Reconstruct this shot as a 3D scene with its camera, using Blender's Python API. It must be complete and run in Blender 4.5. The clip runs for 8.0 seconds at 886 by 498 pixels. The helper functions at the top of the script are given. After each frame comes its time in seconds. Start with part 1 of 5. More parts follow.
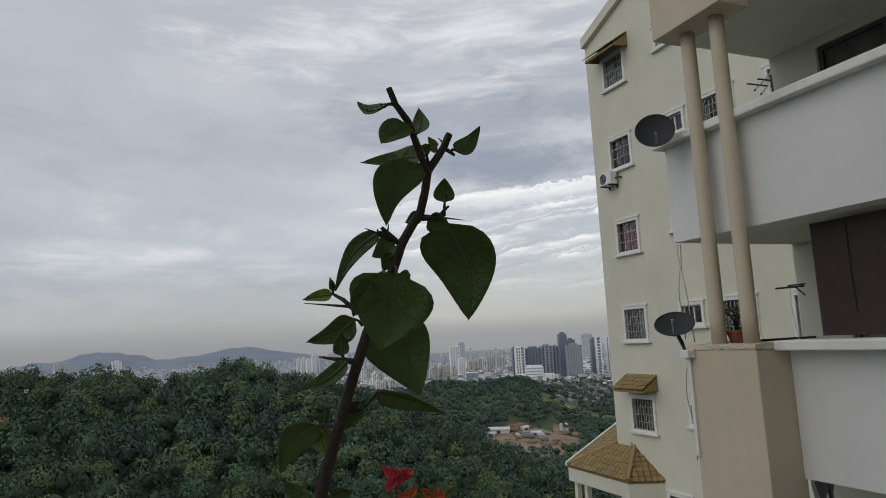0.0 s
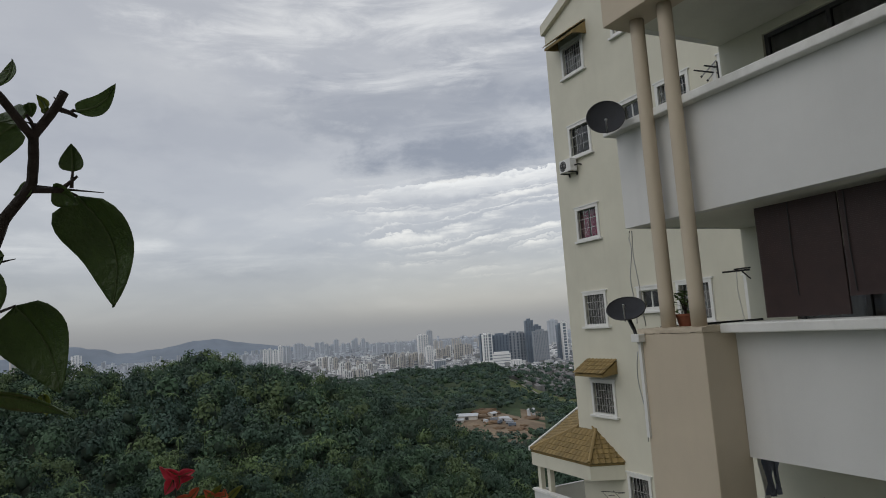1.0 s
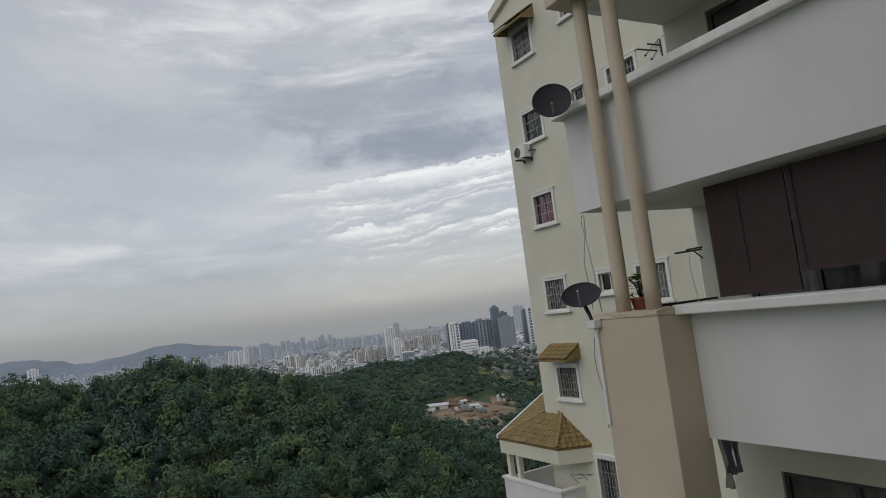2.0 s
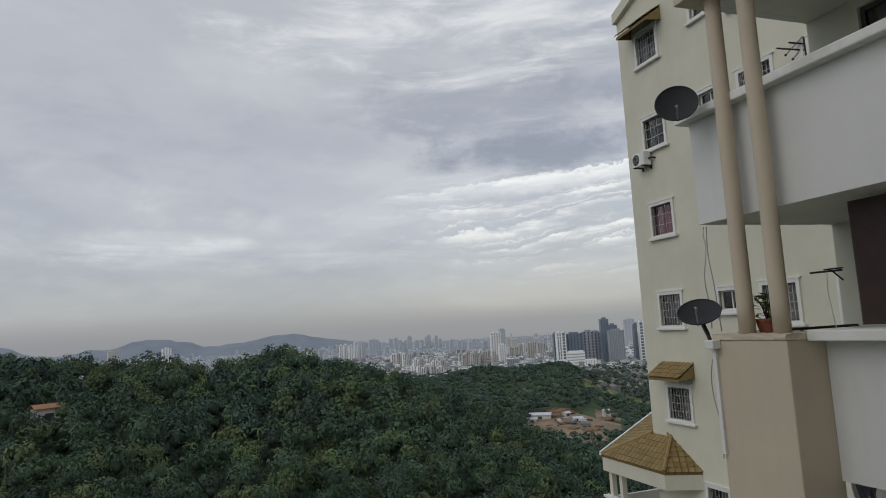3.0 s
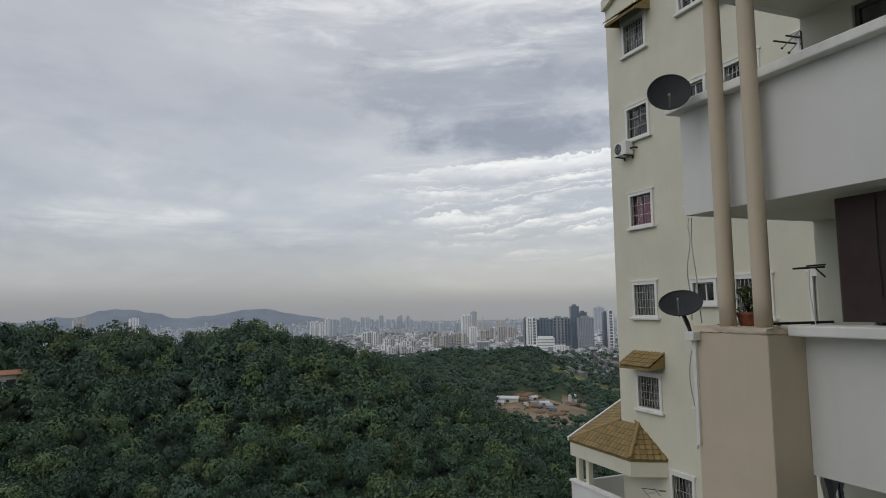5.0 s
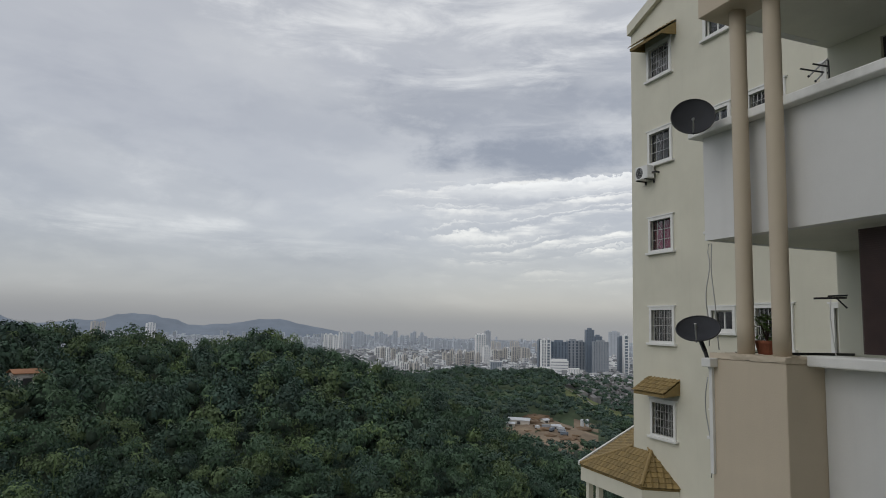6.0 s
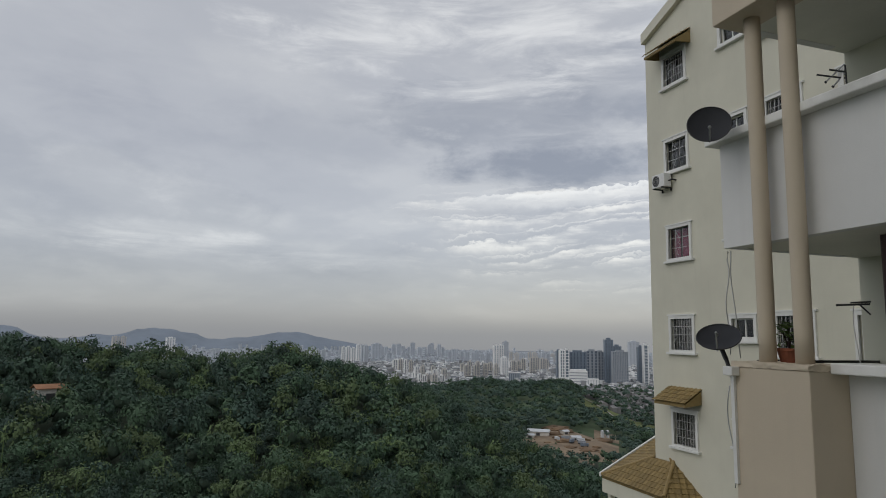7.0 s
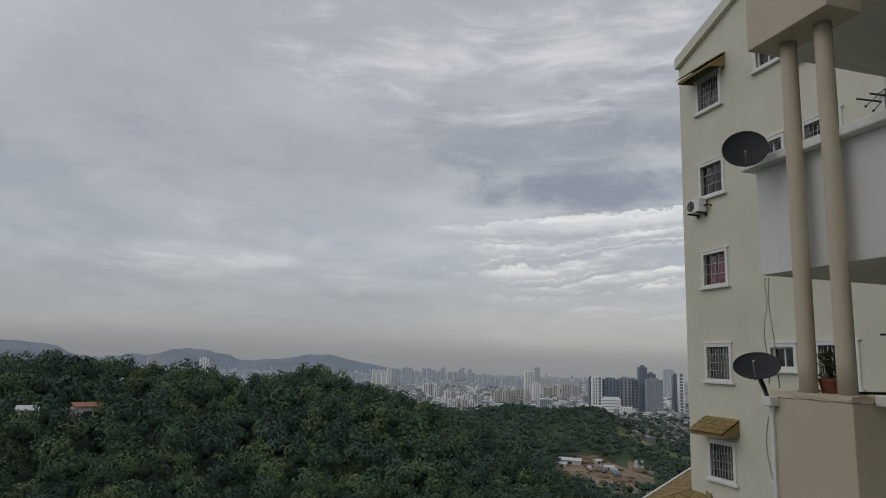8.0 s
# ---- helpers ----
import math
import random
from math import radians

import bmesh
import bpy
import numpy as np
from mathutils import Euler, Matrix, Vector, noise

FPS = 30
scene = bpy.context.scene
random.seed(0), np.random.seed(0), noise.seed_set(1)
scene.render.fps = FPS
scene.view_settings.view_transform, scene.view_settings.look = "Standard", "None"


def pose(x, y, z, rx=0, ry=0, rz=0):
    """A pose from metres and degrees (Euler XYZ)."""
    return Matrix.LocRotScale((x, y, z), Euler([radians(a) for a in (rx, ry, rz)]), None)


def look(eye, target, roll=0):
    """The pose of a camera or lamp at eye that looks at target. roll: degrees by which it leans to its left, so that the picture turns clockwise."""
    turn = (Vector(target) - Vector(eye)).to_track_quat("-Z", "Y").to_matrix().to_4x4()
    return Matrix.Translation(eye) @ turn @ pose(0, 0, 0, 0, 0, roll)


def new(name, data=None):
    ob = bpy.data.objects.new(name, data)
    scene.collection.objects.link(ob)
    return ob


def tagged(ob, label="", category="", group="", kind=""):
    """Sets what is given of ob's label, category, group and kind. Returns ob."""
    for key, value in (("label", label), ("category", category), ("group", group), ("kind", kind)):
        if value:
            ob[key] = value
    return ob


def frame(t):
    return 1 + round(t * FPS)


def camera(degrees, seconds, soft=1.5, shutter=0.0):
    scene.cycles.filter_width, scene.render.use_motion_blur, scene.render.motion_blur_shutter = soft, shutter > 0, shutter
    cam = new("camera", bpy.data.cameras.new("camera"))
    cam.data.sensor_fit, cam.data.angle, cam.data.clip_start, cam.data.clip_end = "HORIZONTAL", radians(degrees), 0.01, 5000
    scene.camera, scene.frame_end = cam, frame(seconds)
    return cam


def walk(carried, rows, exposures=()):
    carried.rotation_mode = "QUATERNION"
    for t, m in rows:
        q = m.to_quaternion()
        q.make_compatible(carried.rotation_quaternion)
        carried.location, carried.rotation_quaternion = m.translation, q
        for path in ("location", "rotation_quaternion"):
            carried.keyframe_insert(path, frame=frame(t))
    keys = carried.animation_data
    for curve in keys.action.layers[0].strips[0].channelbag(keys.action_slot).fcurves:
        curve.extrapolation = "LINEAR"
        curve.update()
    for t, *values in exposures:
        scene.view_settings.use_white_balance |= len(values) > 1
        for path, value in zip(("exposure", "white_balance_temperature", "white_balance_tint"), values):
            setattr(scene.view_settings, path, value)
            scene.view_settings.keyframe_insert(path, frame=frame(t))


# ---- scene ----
cam = camera(68.1, 8.0, soft=0.95)
PATH = [
    (0, (-0.396, -0.99, 1.307), (0.393, 0.828, 1.578), -2.9),
    (0.2, (-0.342, -1.004, 1.307), (0.441, 0.812, 1.605), -2.5),
    (0.5, (-0.276, -1.005, 1.299), (0.553, 0.797, 1.56), -2.5),
    (1, (-0.216, -1.019, 1.296), (0.665, 0.762, 1.526), -3.9),
    (1.2, (-0.188, -1.018, 1.302), (0.737, 0.741, 1.523), -5.8),
    (2.3, (0.105, -0.799, 1.344), (1.087, 0.933, 1.532), -7.0),
    (2.5, (0.107, -0.767, 1.344), (0.997, 1.013, 1.54), -6.5),
    (3, (0.157, -0.735, 1.339), (0.834, 1.132, 1.575), -3.2),
    (3.5, (0.128, -0.731, 1.318), (0.76, 1.156, 1.516), -1.1),
    (4, (0.166, -0.603, 1.324), (0.955, 1.227, 1.493), -2.2),
    (4.5, (0.111, -0.593, 1.346), (0.932, 1.222, 1.525), -2.4),
    (4.7, (0.113, -0.568, 1.351), (0.894, 1.265, 1.519), -2.4),
    (5.8, (0.089, -0.571, 1.312), (0.801, 1.287, 1.516), 1.9),
    (6, (0.094, -0.581, 1.312), (0.792, 1.28, 1.542), 1.5),
    (6.5, (0.078, -0.599, 1.301), (0.725, 1.278, 1.54), 1.1),
    (7, (0.063, -0.616, 1.308), (0.712, 1.258, 1.571), 0.9),
    (7.5, (0.1, -0.588, 1.306), (0.708, 1.294, 1.605), 1.7),
    (8, (0.064, -0.624, 1.304), (0.617, 1.269, 1.637), 1.8),
]
walk(cam, [(t, look(eye, target, roll)) for t, eye, target, roll in PATH], exposures=[(0, 0.0), (0.5, -0.12), (1, -0.10), (2.5, -0.04), (4.5, -0.02), (6.5, -0.02), (7.0, -0.09), (7.5, -0.11), (8, -0.28)])

# ---- world and light ----
world = bpy.data.worlds.new("overcast_sky")
scene.world = world
world.use_nodes = True
wt = world.node_tree
wt.nodes.clear()


def wnode(kind, **values):
    n = wt.nodes.new(kind)
    for k, v in values.items():
        n.inputs[int(k[1:]) if k[0] == "i" and k[1:].isdigit() else k].default_value = v
    return n


def wmath(op, a, b=None, c=None):
    n = wt.nodes.new("ShaderNodeMath")
    n.operation = op
    for i, v in enumerate((a, b, c)):
        if v is None:
            continue
        if isinstance(v, (int, float)):
            n.inputs[i].default_value = v
        else:
            wt.links.new(v, n.inputs[i])
    return n.outputs[0]


def wramp(fac, stops):
    n = wt.nodes.new("ShaderNodeValToRGB")
    n.color_ramp.interpolation = "EASE"
    while len(n.color_ramp.elements) < len(stops):
        n.color_ramp.elements.new(0.5)
    for e, (p, c) in zip(n.color_ramp.elements, stops):
        e.position, e.color = p, (*c, 1) if len(c) == 3 else c
    wt.links.new(fac, n.inputs[0])
    return n.outputs[0]


def wmix(mode, fac, a, b):
    n = wt.nodes.new("ShaderNodeMix")
    n.data_type, n.blend_type = "RGBA", mode
    for i, v in ((0, fac), (6, a), (7, b)):
        if isinstance(v, (int, float)):
            n.inputs[i].default_value = v
        elif isinstance(v, tuple):
            n.inputs[i].default_value = (*v, 1)
        else:
            wt.links.new(v, n.inputs[i])
    return n.outputs[2]


def wnoise(x, y, z, scale, detail=6.0, rough=0.55, distort=0.0):
    c = wt.nodes.new("ShaderNodeCombineXYZ")
    for i, v in enumerate((x, y, z)):
        if isinstance(v, (int, float)):
            c.inputs[i].default_value = v
        else:
            wt.links.new(v, c.inputs[i])
    n = wnode("ShaderNodeTexNoise", Scale=scale, Detail=detail, Roughness=rough, Distortion=distort)
    wt.links.new(c.outputs[0], n.inputs["Vector"])
    return n.outputs[0]


def wblob(az, el, a0, e0, wa, we, rim=None):
    """A soft cloud mass round the bearing a0 and height e0, in degrees; rim frays its edge."""
    u = wmath("DIVIDE", wmath("SUBTRACT", az, a0), wa)
    v = wmath("DIVIDE", wmath("SUBTRACT", el, e0), we)
    r = wmath("ADD", wmath("MULTIPLY", u, u), wmath("MULTIPLY", v, v))
    if rim is not None:
        r = wmath("ADD", r, wmath("MULTIPLY", wmath("SUBTRACT", rim, 0.5), 3.2))
    n = wt.nodes.new("ShaderNodeMapRange")
    n.interpolation_type = "SMOOTHSTEP"
    for i, v in ((1, 1.35), (2, 0.1), (3, 0.0), (4, 1.0)):
        n.inputs[i].default_value = v
    wt.links.new(r, n.inputs[0])
    return n.outputs[0]


coord = wt.nodes.new("ShaderNodeTexCoord")
sep = wt.nodes.new("ShaderNodeSeparateXYZ")
wt.links.new(coord.outputs["Generated"], sep.inputs[0])
dx, dy, dz = sep.outputs
azim = wmath("MULTIPLY", wmath("ARCTAN2", dx, dy), 57.2958)
elev = wmath("MULTIPLY", wmath("ARCSINE", dz), 57.2958)
up = wmath("ADD", wmath("MAXIMUM", dz, 0.0), 0.22)
px, py = wmath("DIVIDE", dx, up), wmath("DIVIDE", dy, up)
big = wnoise(px, py, 2.3, 0.9, 5.0, 0.5, 0.3)
fine = wnoise(px, py, 7.1, 2.8, 7.0, 0.55, 0.2)
streak = wnoise(wmath("MULTIPLY", azim, 0.055), wmath("MULTIPLY", elev, 0.27), 4.0, 1.5, 8.0, 0.62, 0.5)
fray = wnoise(wmath("MULTIPLY", azim, 0.15), wmath("MULTIPLY", elev, 0.30), 9.0, 1.3, 7.0, 0.62, 0.2)
cloud = wmath("ADD", wmath("MULTIPLY", big, 0.76), wmath("MULTIPLY", fine, 0.24))
deck = wramp(cloud, [(0.33, (0.355, 0.366, 0.405)), (0.47, (0.45, 0.46, 0.487)), (0.56, (0.52, 0.527, 0.542)), (0.70, (0.65, 0.655, 0.66))])
# lit gaps and grey masses over the city
glow = wblob(azim, elev, 34.0, 9.5, 19.0, 5.4, fray)
puff = wnoise(wmath("MULTIPLY", azim, 0.62), wmath("MULTIPLY", elev, 0.8), 3.0, 1.4, 6.0, 0.6, 0.1)
slow = wnoise(wmath("MULTIPLY", azim, 0.05), wmath("MULTIPLY", elev, 0.16), 6.0, 1.2, 4.0, 0.5, 0.0)
patch = wnoise(wmath("MULTIPLY", azim, 0.09), wmath("MULTIPLY", elev, 0.5), 15.0, 1.2, 5.0, 0.6, 0.0)
lean = wmath("SUBTRACT", elev, wmath("MULTIPLY", azim, 0.06))
shift = wmath("ADD", lean, wmath("MULTIPLY", wmath("SUBTRACT", slow, 0.5), 4.5))
shift = wmath("ADD", shift, wmath("MULTIPLY", wmath("SUBTRACT", fray, 0.5), 1.5))
shift = wmath("ADD", shift, wmath("MULTIPLY", wmath("SUBTRACT", puff, 0.5), 0.8))
wave = wmath("FRACT", wmath("ADD", wmath("DIVIDE", shift, 1.45), 0.70))
bands = wramp(wave, [(0.0, (0.05, 0.05, 0.05)), (0.35, (0.22, 0.22, 0.22)), (0.86, (1, 1, 1)), (1.0, (0.05, 0.05, 0.05))])
gate = wramp(patch, [(0.36, (0.12, 0.12, 0.12)), (0.60, (1, 1, 1))])
thin = wmath("FRACT", wmath("ADD", wmath("DIVIDE", shift, 0.62), wmath("MULTIPLY", wmath("SUBTRACT", streak, 0.5), 2.2)))
lines = wramp(thin, [(0.0, (0, 0, 0)), (0.5, (0.2, 0.2, 0.2)), (0.85, (1, 1, 1)), (1.0, (0, 0, 0))])
bands = wmath("MAXIMUM", bands, wmath("MULTIPLY", lines, 0.62))
mask = wmath("MULTIPLY", wmath("MULTIPLY", glow, bands), gate)
sky = wmix("MIX", wmath("MULTIPLY", glow, 0.55), deck, (0.395, 0.40, 0.425))
sky = wmix("MIX", wmath("MULTIPLY", mask, 0.95), sky, (0.90, 0.88, 0.83))
for a0, e0, wa, we, k in ((30.0, 14.6, 12.5, 1.9, 0.95), (26.0, 19.0, 14.0, 3.2, 0.6), (34.0, 21.5, 10.0, 3.2, 0.45), (10.0, 17.5, 13.0, 3.0, 0.2), (-13.0, 9.5, 17.0, 5.5, 0.32)):
    sky = wmix("MIX", wmath("MULTIPLY", wblob(azim, elev, a0, e0, wa, we, fray), k), sky, (0.262, 0.277, 0.317))
wisp = wmath("MULTIPLY", wramp(streak, [(0.38, (0, 0, 0)), (0.72, (1, 1, 1))]), 1.0)
for a0, e0, wa, we, k in ((24.0, 25.0, 24.0, 6.0, 0.75), (31.0, 17.4, 9.0, 1.3, 0.4), (-16.0, 21.0, 20.0, 7.0, 0.08), (1.0, 6.6, 13.0, 1.5, 0.5), (-9.0, 7.8, 12.0, 1.3, 0.38)):
    sky = wmix("MIX", wmath("MULTIPLY", wmath("MULTIPLY", wblob(azim, elev, a0, e0, wa, we, fray), wisp if we > 1 else gate), k), sky, (0.80, 0.80, 0.79))
# the bright scalloped cloud edge under the grey bank
edge = wmath("ADD", wmath("ADD", 11.0, wmath("MULTIPLY", wmath("SUBTRACT", puff, 0.5), 1.5)), wmath("MULTIPLY", wmath("SUBTRACT", slow, 0.5), 1.6))
drop = wmath("DIVIDE", wmath("SUBTRACT", edge, lean), 2.0)
rimlit = wramp(drop, [(0.0, (0, 0, 0)), (0.06, (1, 1, 1)), (0.35, (0.55, 0.55, 0.55)), (0.95, (0, 0, 0))])
sky = wmix("MIX", wmath("MULTIPLY", wmath("MULTIPLY", rimlit, wblob(azim, elev, 33.0, 12.3, 12.5, 4.0)), 0.85), sky, (0.86, 0.855, 0.83))
low = wramp(wmath("DIVIDE", wmath("ADD", elev, 2.0), 13.0), [(0.0, (1, 1, 1)), (0.20, (0.95, 0.95, 0.95)), (0.9, (0, 0, 0))])
warm = wramp(wmath("DIVIDE", wmath("ADD", azim, 20.0), 70.0), [(0.0, (0.265, 0.272, 0.295)), (0.35, (0.275, 0.277, 0.292)), (0.75, (0.365, 0.35, 0.333))])
sky = wmix("MIX", wmath("MULTIPLY", low, 0.8), sky, warm)
veil = wramp(wmath("DIVIDE", wmath("ADD", elev, 2.0), 6.0), [(0.0, (1, 1, 1)), (0.35, (0.9, 0.9, 0.9)), (0.75, (0, 0, 0))])
sky = wmix("MIX", wmath("MULTIPLY", veil, 0.85), sky, (0.222, 0.233, 0.258))
nish = wt.nodes.new("ShaderNodeTexSky")
nish.sky_type, nish.sun_disc = "NISHITA", False
nish.sun_elevation, nish.sun_rotation = radians(48), radians(235)
nfac = wnode("ShaderNodeBackground", Strength=0.02)
wt.links.new(nish.outputs[0], nfac.inputs[0])
cfac = wnode("ShaderNodeBackground", Strength=1.0)
wt.links.new(sky, cfac.inputs[0])
addb = wt.nodes.new("ShaderNodeAddShader")
wt.links.new(nfac.outputs[0], addb.inputs[0])
wt.links.new(cfac.outputs[0], addb.inputs[1])
wout = wt.nodes.new("ShaderNodeOutputWorld")
wt.links.new(addb.outputs[0], wout.inputs[0])

sun = new("sun", bpy.data.lights.new("sun", "SUN"))
sun.data.energy, sun.data.angle, sun.data.color = 0.55, radians(50), (1.0, 0.96, 0.90)
sun.matrix_world = look((-80, -12, 66), (0, 0, 0))


# ---- materials ----
def material(name, base, rough=0.7, metal=0.0, var=0.12, scale=3.0, fine_scale=60.0, bump=0.15, stain=None, stain_amt=0.3, island=0.0, obj_random=0.0, trans=0.0, streaks=0.0):
    m = bpy.data.materials.new(name)
    m.use_nodes = True
    t = m.node_tree
    b = t.nodes["Principled BSDF"]
    b.inputs["Roughness"].default_value, b.inputs["Metallic"].default_value = rough, metal
    c = t.nodes.new("ShaderNodeTexCoord")

    def noise_of(s, d, stretch=None):
        n = t.nodes.new("ShaderNodeTexNoise")
        n.inputs["Scale"].default_value, n.inputs["Detail"].default_value, n.inputs["Roughness"].default_value = s, d, 0.6
        src = c.outputs["Object"]
        if stretch:
            mp = t.nodes.new("ShaderNodeMapping")
            mp.inputs["Scale"].default_value = stretch
            t.links.new(src, mp.inputs[0])
            src = mp.outputs[0]
        t.links.new(src, n.inputs["Vector"])
        return n.outputs[0]

    def mix(mode, fac, a, bb):
        n = t.nodes.new("ShaderNodeMix")
        n.data_type, n.blend_type = "RGBA", mode
        for i, v in ((0, fac), (6, a), (7, bb)):
            if isinstance(v, (int, float)):
                n.inputs[i].default_value = v
            elif isinstance(v, tuple):
                n.inputs[i].default_value = (*v[:3], 1)
            else:
                t.links.new(v, n.inputs[i])
        return n.outputs[2]

    def ramp(fac, p0, p1, c0, c1):
        n = t.nodes.new("ShaderNodeValToRGB")
        n.color_ramp.elements[0].position, n.color_ramp.elements[1].position = p0, p1
        n.color_ramp.elements[0].color, n.color_ramp.elements[1].color = (*c0, 1), (*c1, 1)
        t.links.new(fac, n.inputs[0])
        return n.outputs[0]

    big_n, fine_n = noise_of(scale, 4.0), noise_of(fine_scale, 3.0)
    col = mix("MIX", ramp(big_n, 0.3, 0.7, (0, 0, 0), (1, 1, 1)), tuple(v * (1 - var) for v in base), tuple(min(1, v * (1 + var)) for v in base))
    col = mix("MULTIPLY", var * 1.2, col, ramp(fine_n, 0.25, 0.75, (0.62, 0.62, 0.62), (1, 1, 1)))
    if stain:
        col = mix("MIX", ramp(noise_of(scale * 0.6, 7.0), 0.52, 0.75, (0, 0, 0), (stain_amt,) * 3), col, stain)
    if streaks:
        col = mix("MIX", ramp(noise_of(1.0, 6.0, (5.0, 5.0, 0.35)), 0.55, 0.8, (0, 0, 0), (streaks,) * 3), col, tuple(v * 0.55 for v in base))
    if island:
        g = t.nodes.new("ShaderNodeNewGeometry")
        col = mix("MIX", 1.0, col, mix("MULTIPLY", 1.0, col, ramp(g.outputs["Random Per Island"], 0.0, 1.0, (1 - island,) * 3, (1 + island,) * 3)))
    if obj_random:
        o = t.nodes.new("ShaderNodeObjectInfo")
        col = mix("MULTIPLY", 1.0, col, ramp(o.outputs["Random"], 0.0, 1.0, (1 - obj_random,) * 3, (1.0, 1.0, 1.0)))
    t.links.new(col, b.inputs["Base Color"])
    if bump:
        bp = t.nodes.new("ShaderNodeBump")
        bp.inputs["Strength"].default_value, bp.inputs["Distance"].default_value = bump, 0.01
        t.links.new(fine_n, bp.inputs["Height"])
        t.links.new(bp.outputs[0], b.inputs["Normal"])
    if trans:
        tr = t.nodes.new("ShaderNodeBsdfTranslucent")
        t.links.new(col, tr.inputs[0])
        ms = t.nodes.new("ShaderNodeMixShader")
        ms.inputs[0].default_value = trans
        t.links.new(b.outputs[0], ms.inputs[1])
        t.links.new(tr.outputs[0], ms.inputs[2])
        t.links.new(ms.outputs[0], t.nodes["Material Output"].inputs[0])
    return m


def glass_material(name, tint, rough=0.06):
    m = bpy.data.materials.new(name)
    m.use_nodes = True
    b = m.node_tree.nodes["Principled BSDF"]
    b.inputs["Base Color"].default_value = (*tint, 1)
    b.inputs["Roughness"].default_value = rough
    b.inputs["Transmission Weight"].default_value = 1.0
    return m


M_WHITE = material("white_parapet_paint", (0.695, 0.695, 0.685), 0.65, var=0.05, scale=0.8, fine_scale=90, bump=0.12, stain=(0.5, 0.5, 0.47), stain_amt=0.4, streaks=0.09)
M_CAP = material("weathered_white_coping", (0.78, 0.775, 0.75), 0.6, var=0.07, scale=2.5, bump=0.2, stain=(0.33, 0.32, 0.28), stain_amt=0.45)
M_CREAM = material("cream_wall_paint", (0.635, 0.615, 0.51), 0.75, var=0.06, scale=0.45, fine_scale=25, bump=0.25, stain=(0.50, 0.485, 0.40), stain_amt=0.5, streaks=0.11)
M_BEIGE = material("beige_pier_paint", (0.565, 0.485, 0.375), 0.7, var=0.05, scale=0.9, fine_scale=70, bump=0.18, stain=(0.43, 0.37, 0.29), stain_amt=0.45, streaks=0.09)
M_SOFFIT = material("soffit_paint", (0.72, 0.71, 0.64), 0.8, var=0.07, scale=1.2, bump=0.1)
M_GREEN = material("pale_green_wall_paint", (0.58, 0.58, 0.48), 0.8, var=0.06, scale=1.0, bump=0.12)
M_TRIM = material("white_trim_paint", (0.71, 0.71, 0.68), 0.55, var=0.05, scale=3.0, bump=0.05)
M_STEEL = material("painted_grille_steel", (0.46, 0.46, 0.45), 0.45, var=0.1, scale=8.0, bump=0.0)
M_DARKFRAME = material("dark_aluminium", (0.06, 0.06, 0.06), 0.4, var=0.1, bump=0.0)
M_GLASS = glass_material("dark_window_glass", (0.55, 0.58, 0.60))
# dark base colour stands for the dimness inside the rooms
M_ROOM = material("dim_room_shade", (0.10, 0.10, 0.10), 0.9, var=0.2, bump=0.0)
M_CURTAIN = material("plain_curtain", (0.48, 0.45, 0.41), 0.9, var=0.25, scale=4.0, bump=0.1)
M_PINK = material("pink_curtain", (0.56, 0.12, 0.22), 0.9, var=0.25, scale=4.0, bump=0.1)
M_TILE = material("ochre_roof_tile", (0.27, 0.19, 0.07), 0.7, var=0.15, scale=5.0, fine_scale=40, bump=0.3, stain=(0.12, 0.10, 0.06), stain_amt=0.5, obj_random=0.3)
M_RIDGE = material("ochre_ridge_tile", (0.30, 0.215, 0.09), 0.7, var=0.12, scale=5.0, bump=0.3)
M_DISH = material("dark_dish_mesh", (0.022, 0.024, 0.030), 0.75, var=0.15, scale=6.0, bump=0.1)
M_METAL = material("galvanised_metal", (0.40, 0.41, 0.42), 0.4, 0.7, var=0.1, bump=0.0)
M_BLACK = material("black_metal", (0.02, 0.02, 0.022), 0.5, var=0.1, bump=0.0)
M_PLASTIC = material("white_plastic", (0.72, 0.72, 0.70), 0.45, var=0.06, stain=(0.5, 0.48, 0.42), stain_amt=0.3, bump=0.0)
M_BLIND = material("dark_brown_bamboo", (0.040, 0.021, 0.019), 0.6, var=0.2, scale=6.0, fine_scale=90, bump=0.2)
M_POT = material("terracotta", (0.26, 0.085, 0.045), 0.8, var=0.15, scale=10.0, bump=0.2)
M_CLOTH = material("grey_blue_cloth", (0.20, 0.22, 0.30), 0.95, var=0.2, bump=0.2)
M_LEAF = material("bougainvillea_leaf", (0.085, 0.145, 0.036), 0.4, var=0.25, scale=30.0, fine_scale=260, bump=0.35, trans=0.22)
M_YOUNG = material("young_leaf", (0.26, 0.31, 0.05), 0.5, var=0.22, scale=30.0, fine_scale=200, bump=0.3, trans=0.3)
M_VEIN = material("leaf_midrib", (0.10, 0.14, 0.05), 0.6, var=0.1, bump=0.0)
M_STEM = material("woody_stem", (0.040, 0.027, 0.024), 0.75, var=0.25, scale=60.0, fine_scale=500, bump=0.5)
M_BRACT = material("pink_bract", (0.74, 0.085, 0.15), 0.6, var=0.25, scale=50.0, fine_scale=300, bump=0.2, trans=0.4)
M_BRACT2 = material("orange_pink_bract", (0.78, 0.20, 0.10), 0.6, var=0.25, scale=50.0, fine_scale=300, bump=0.2, trans=0.4)
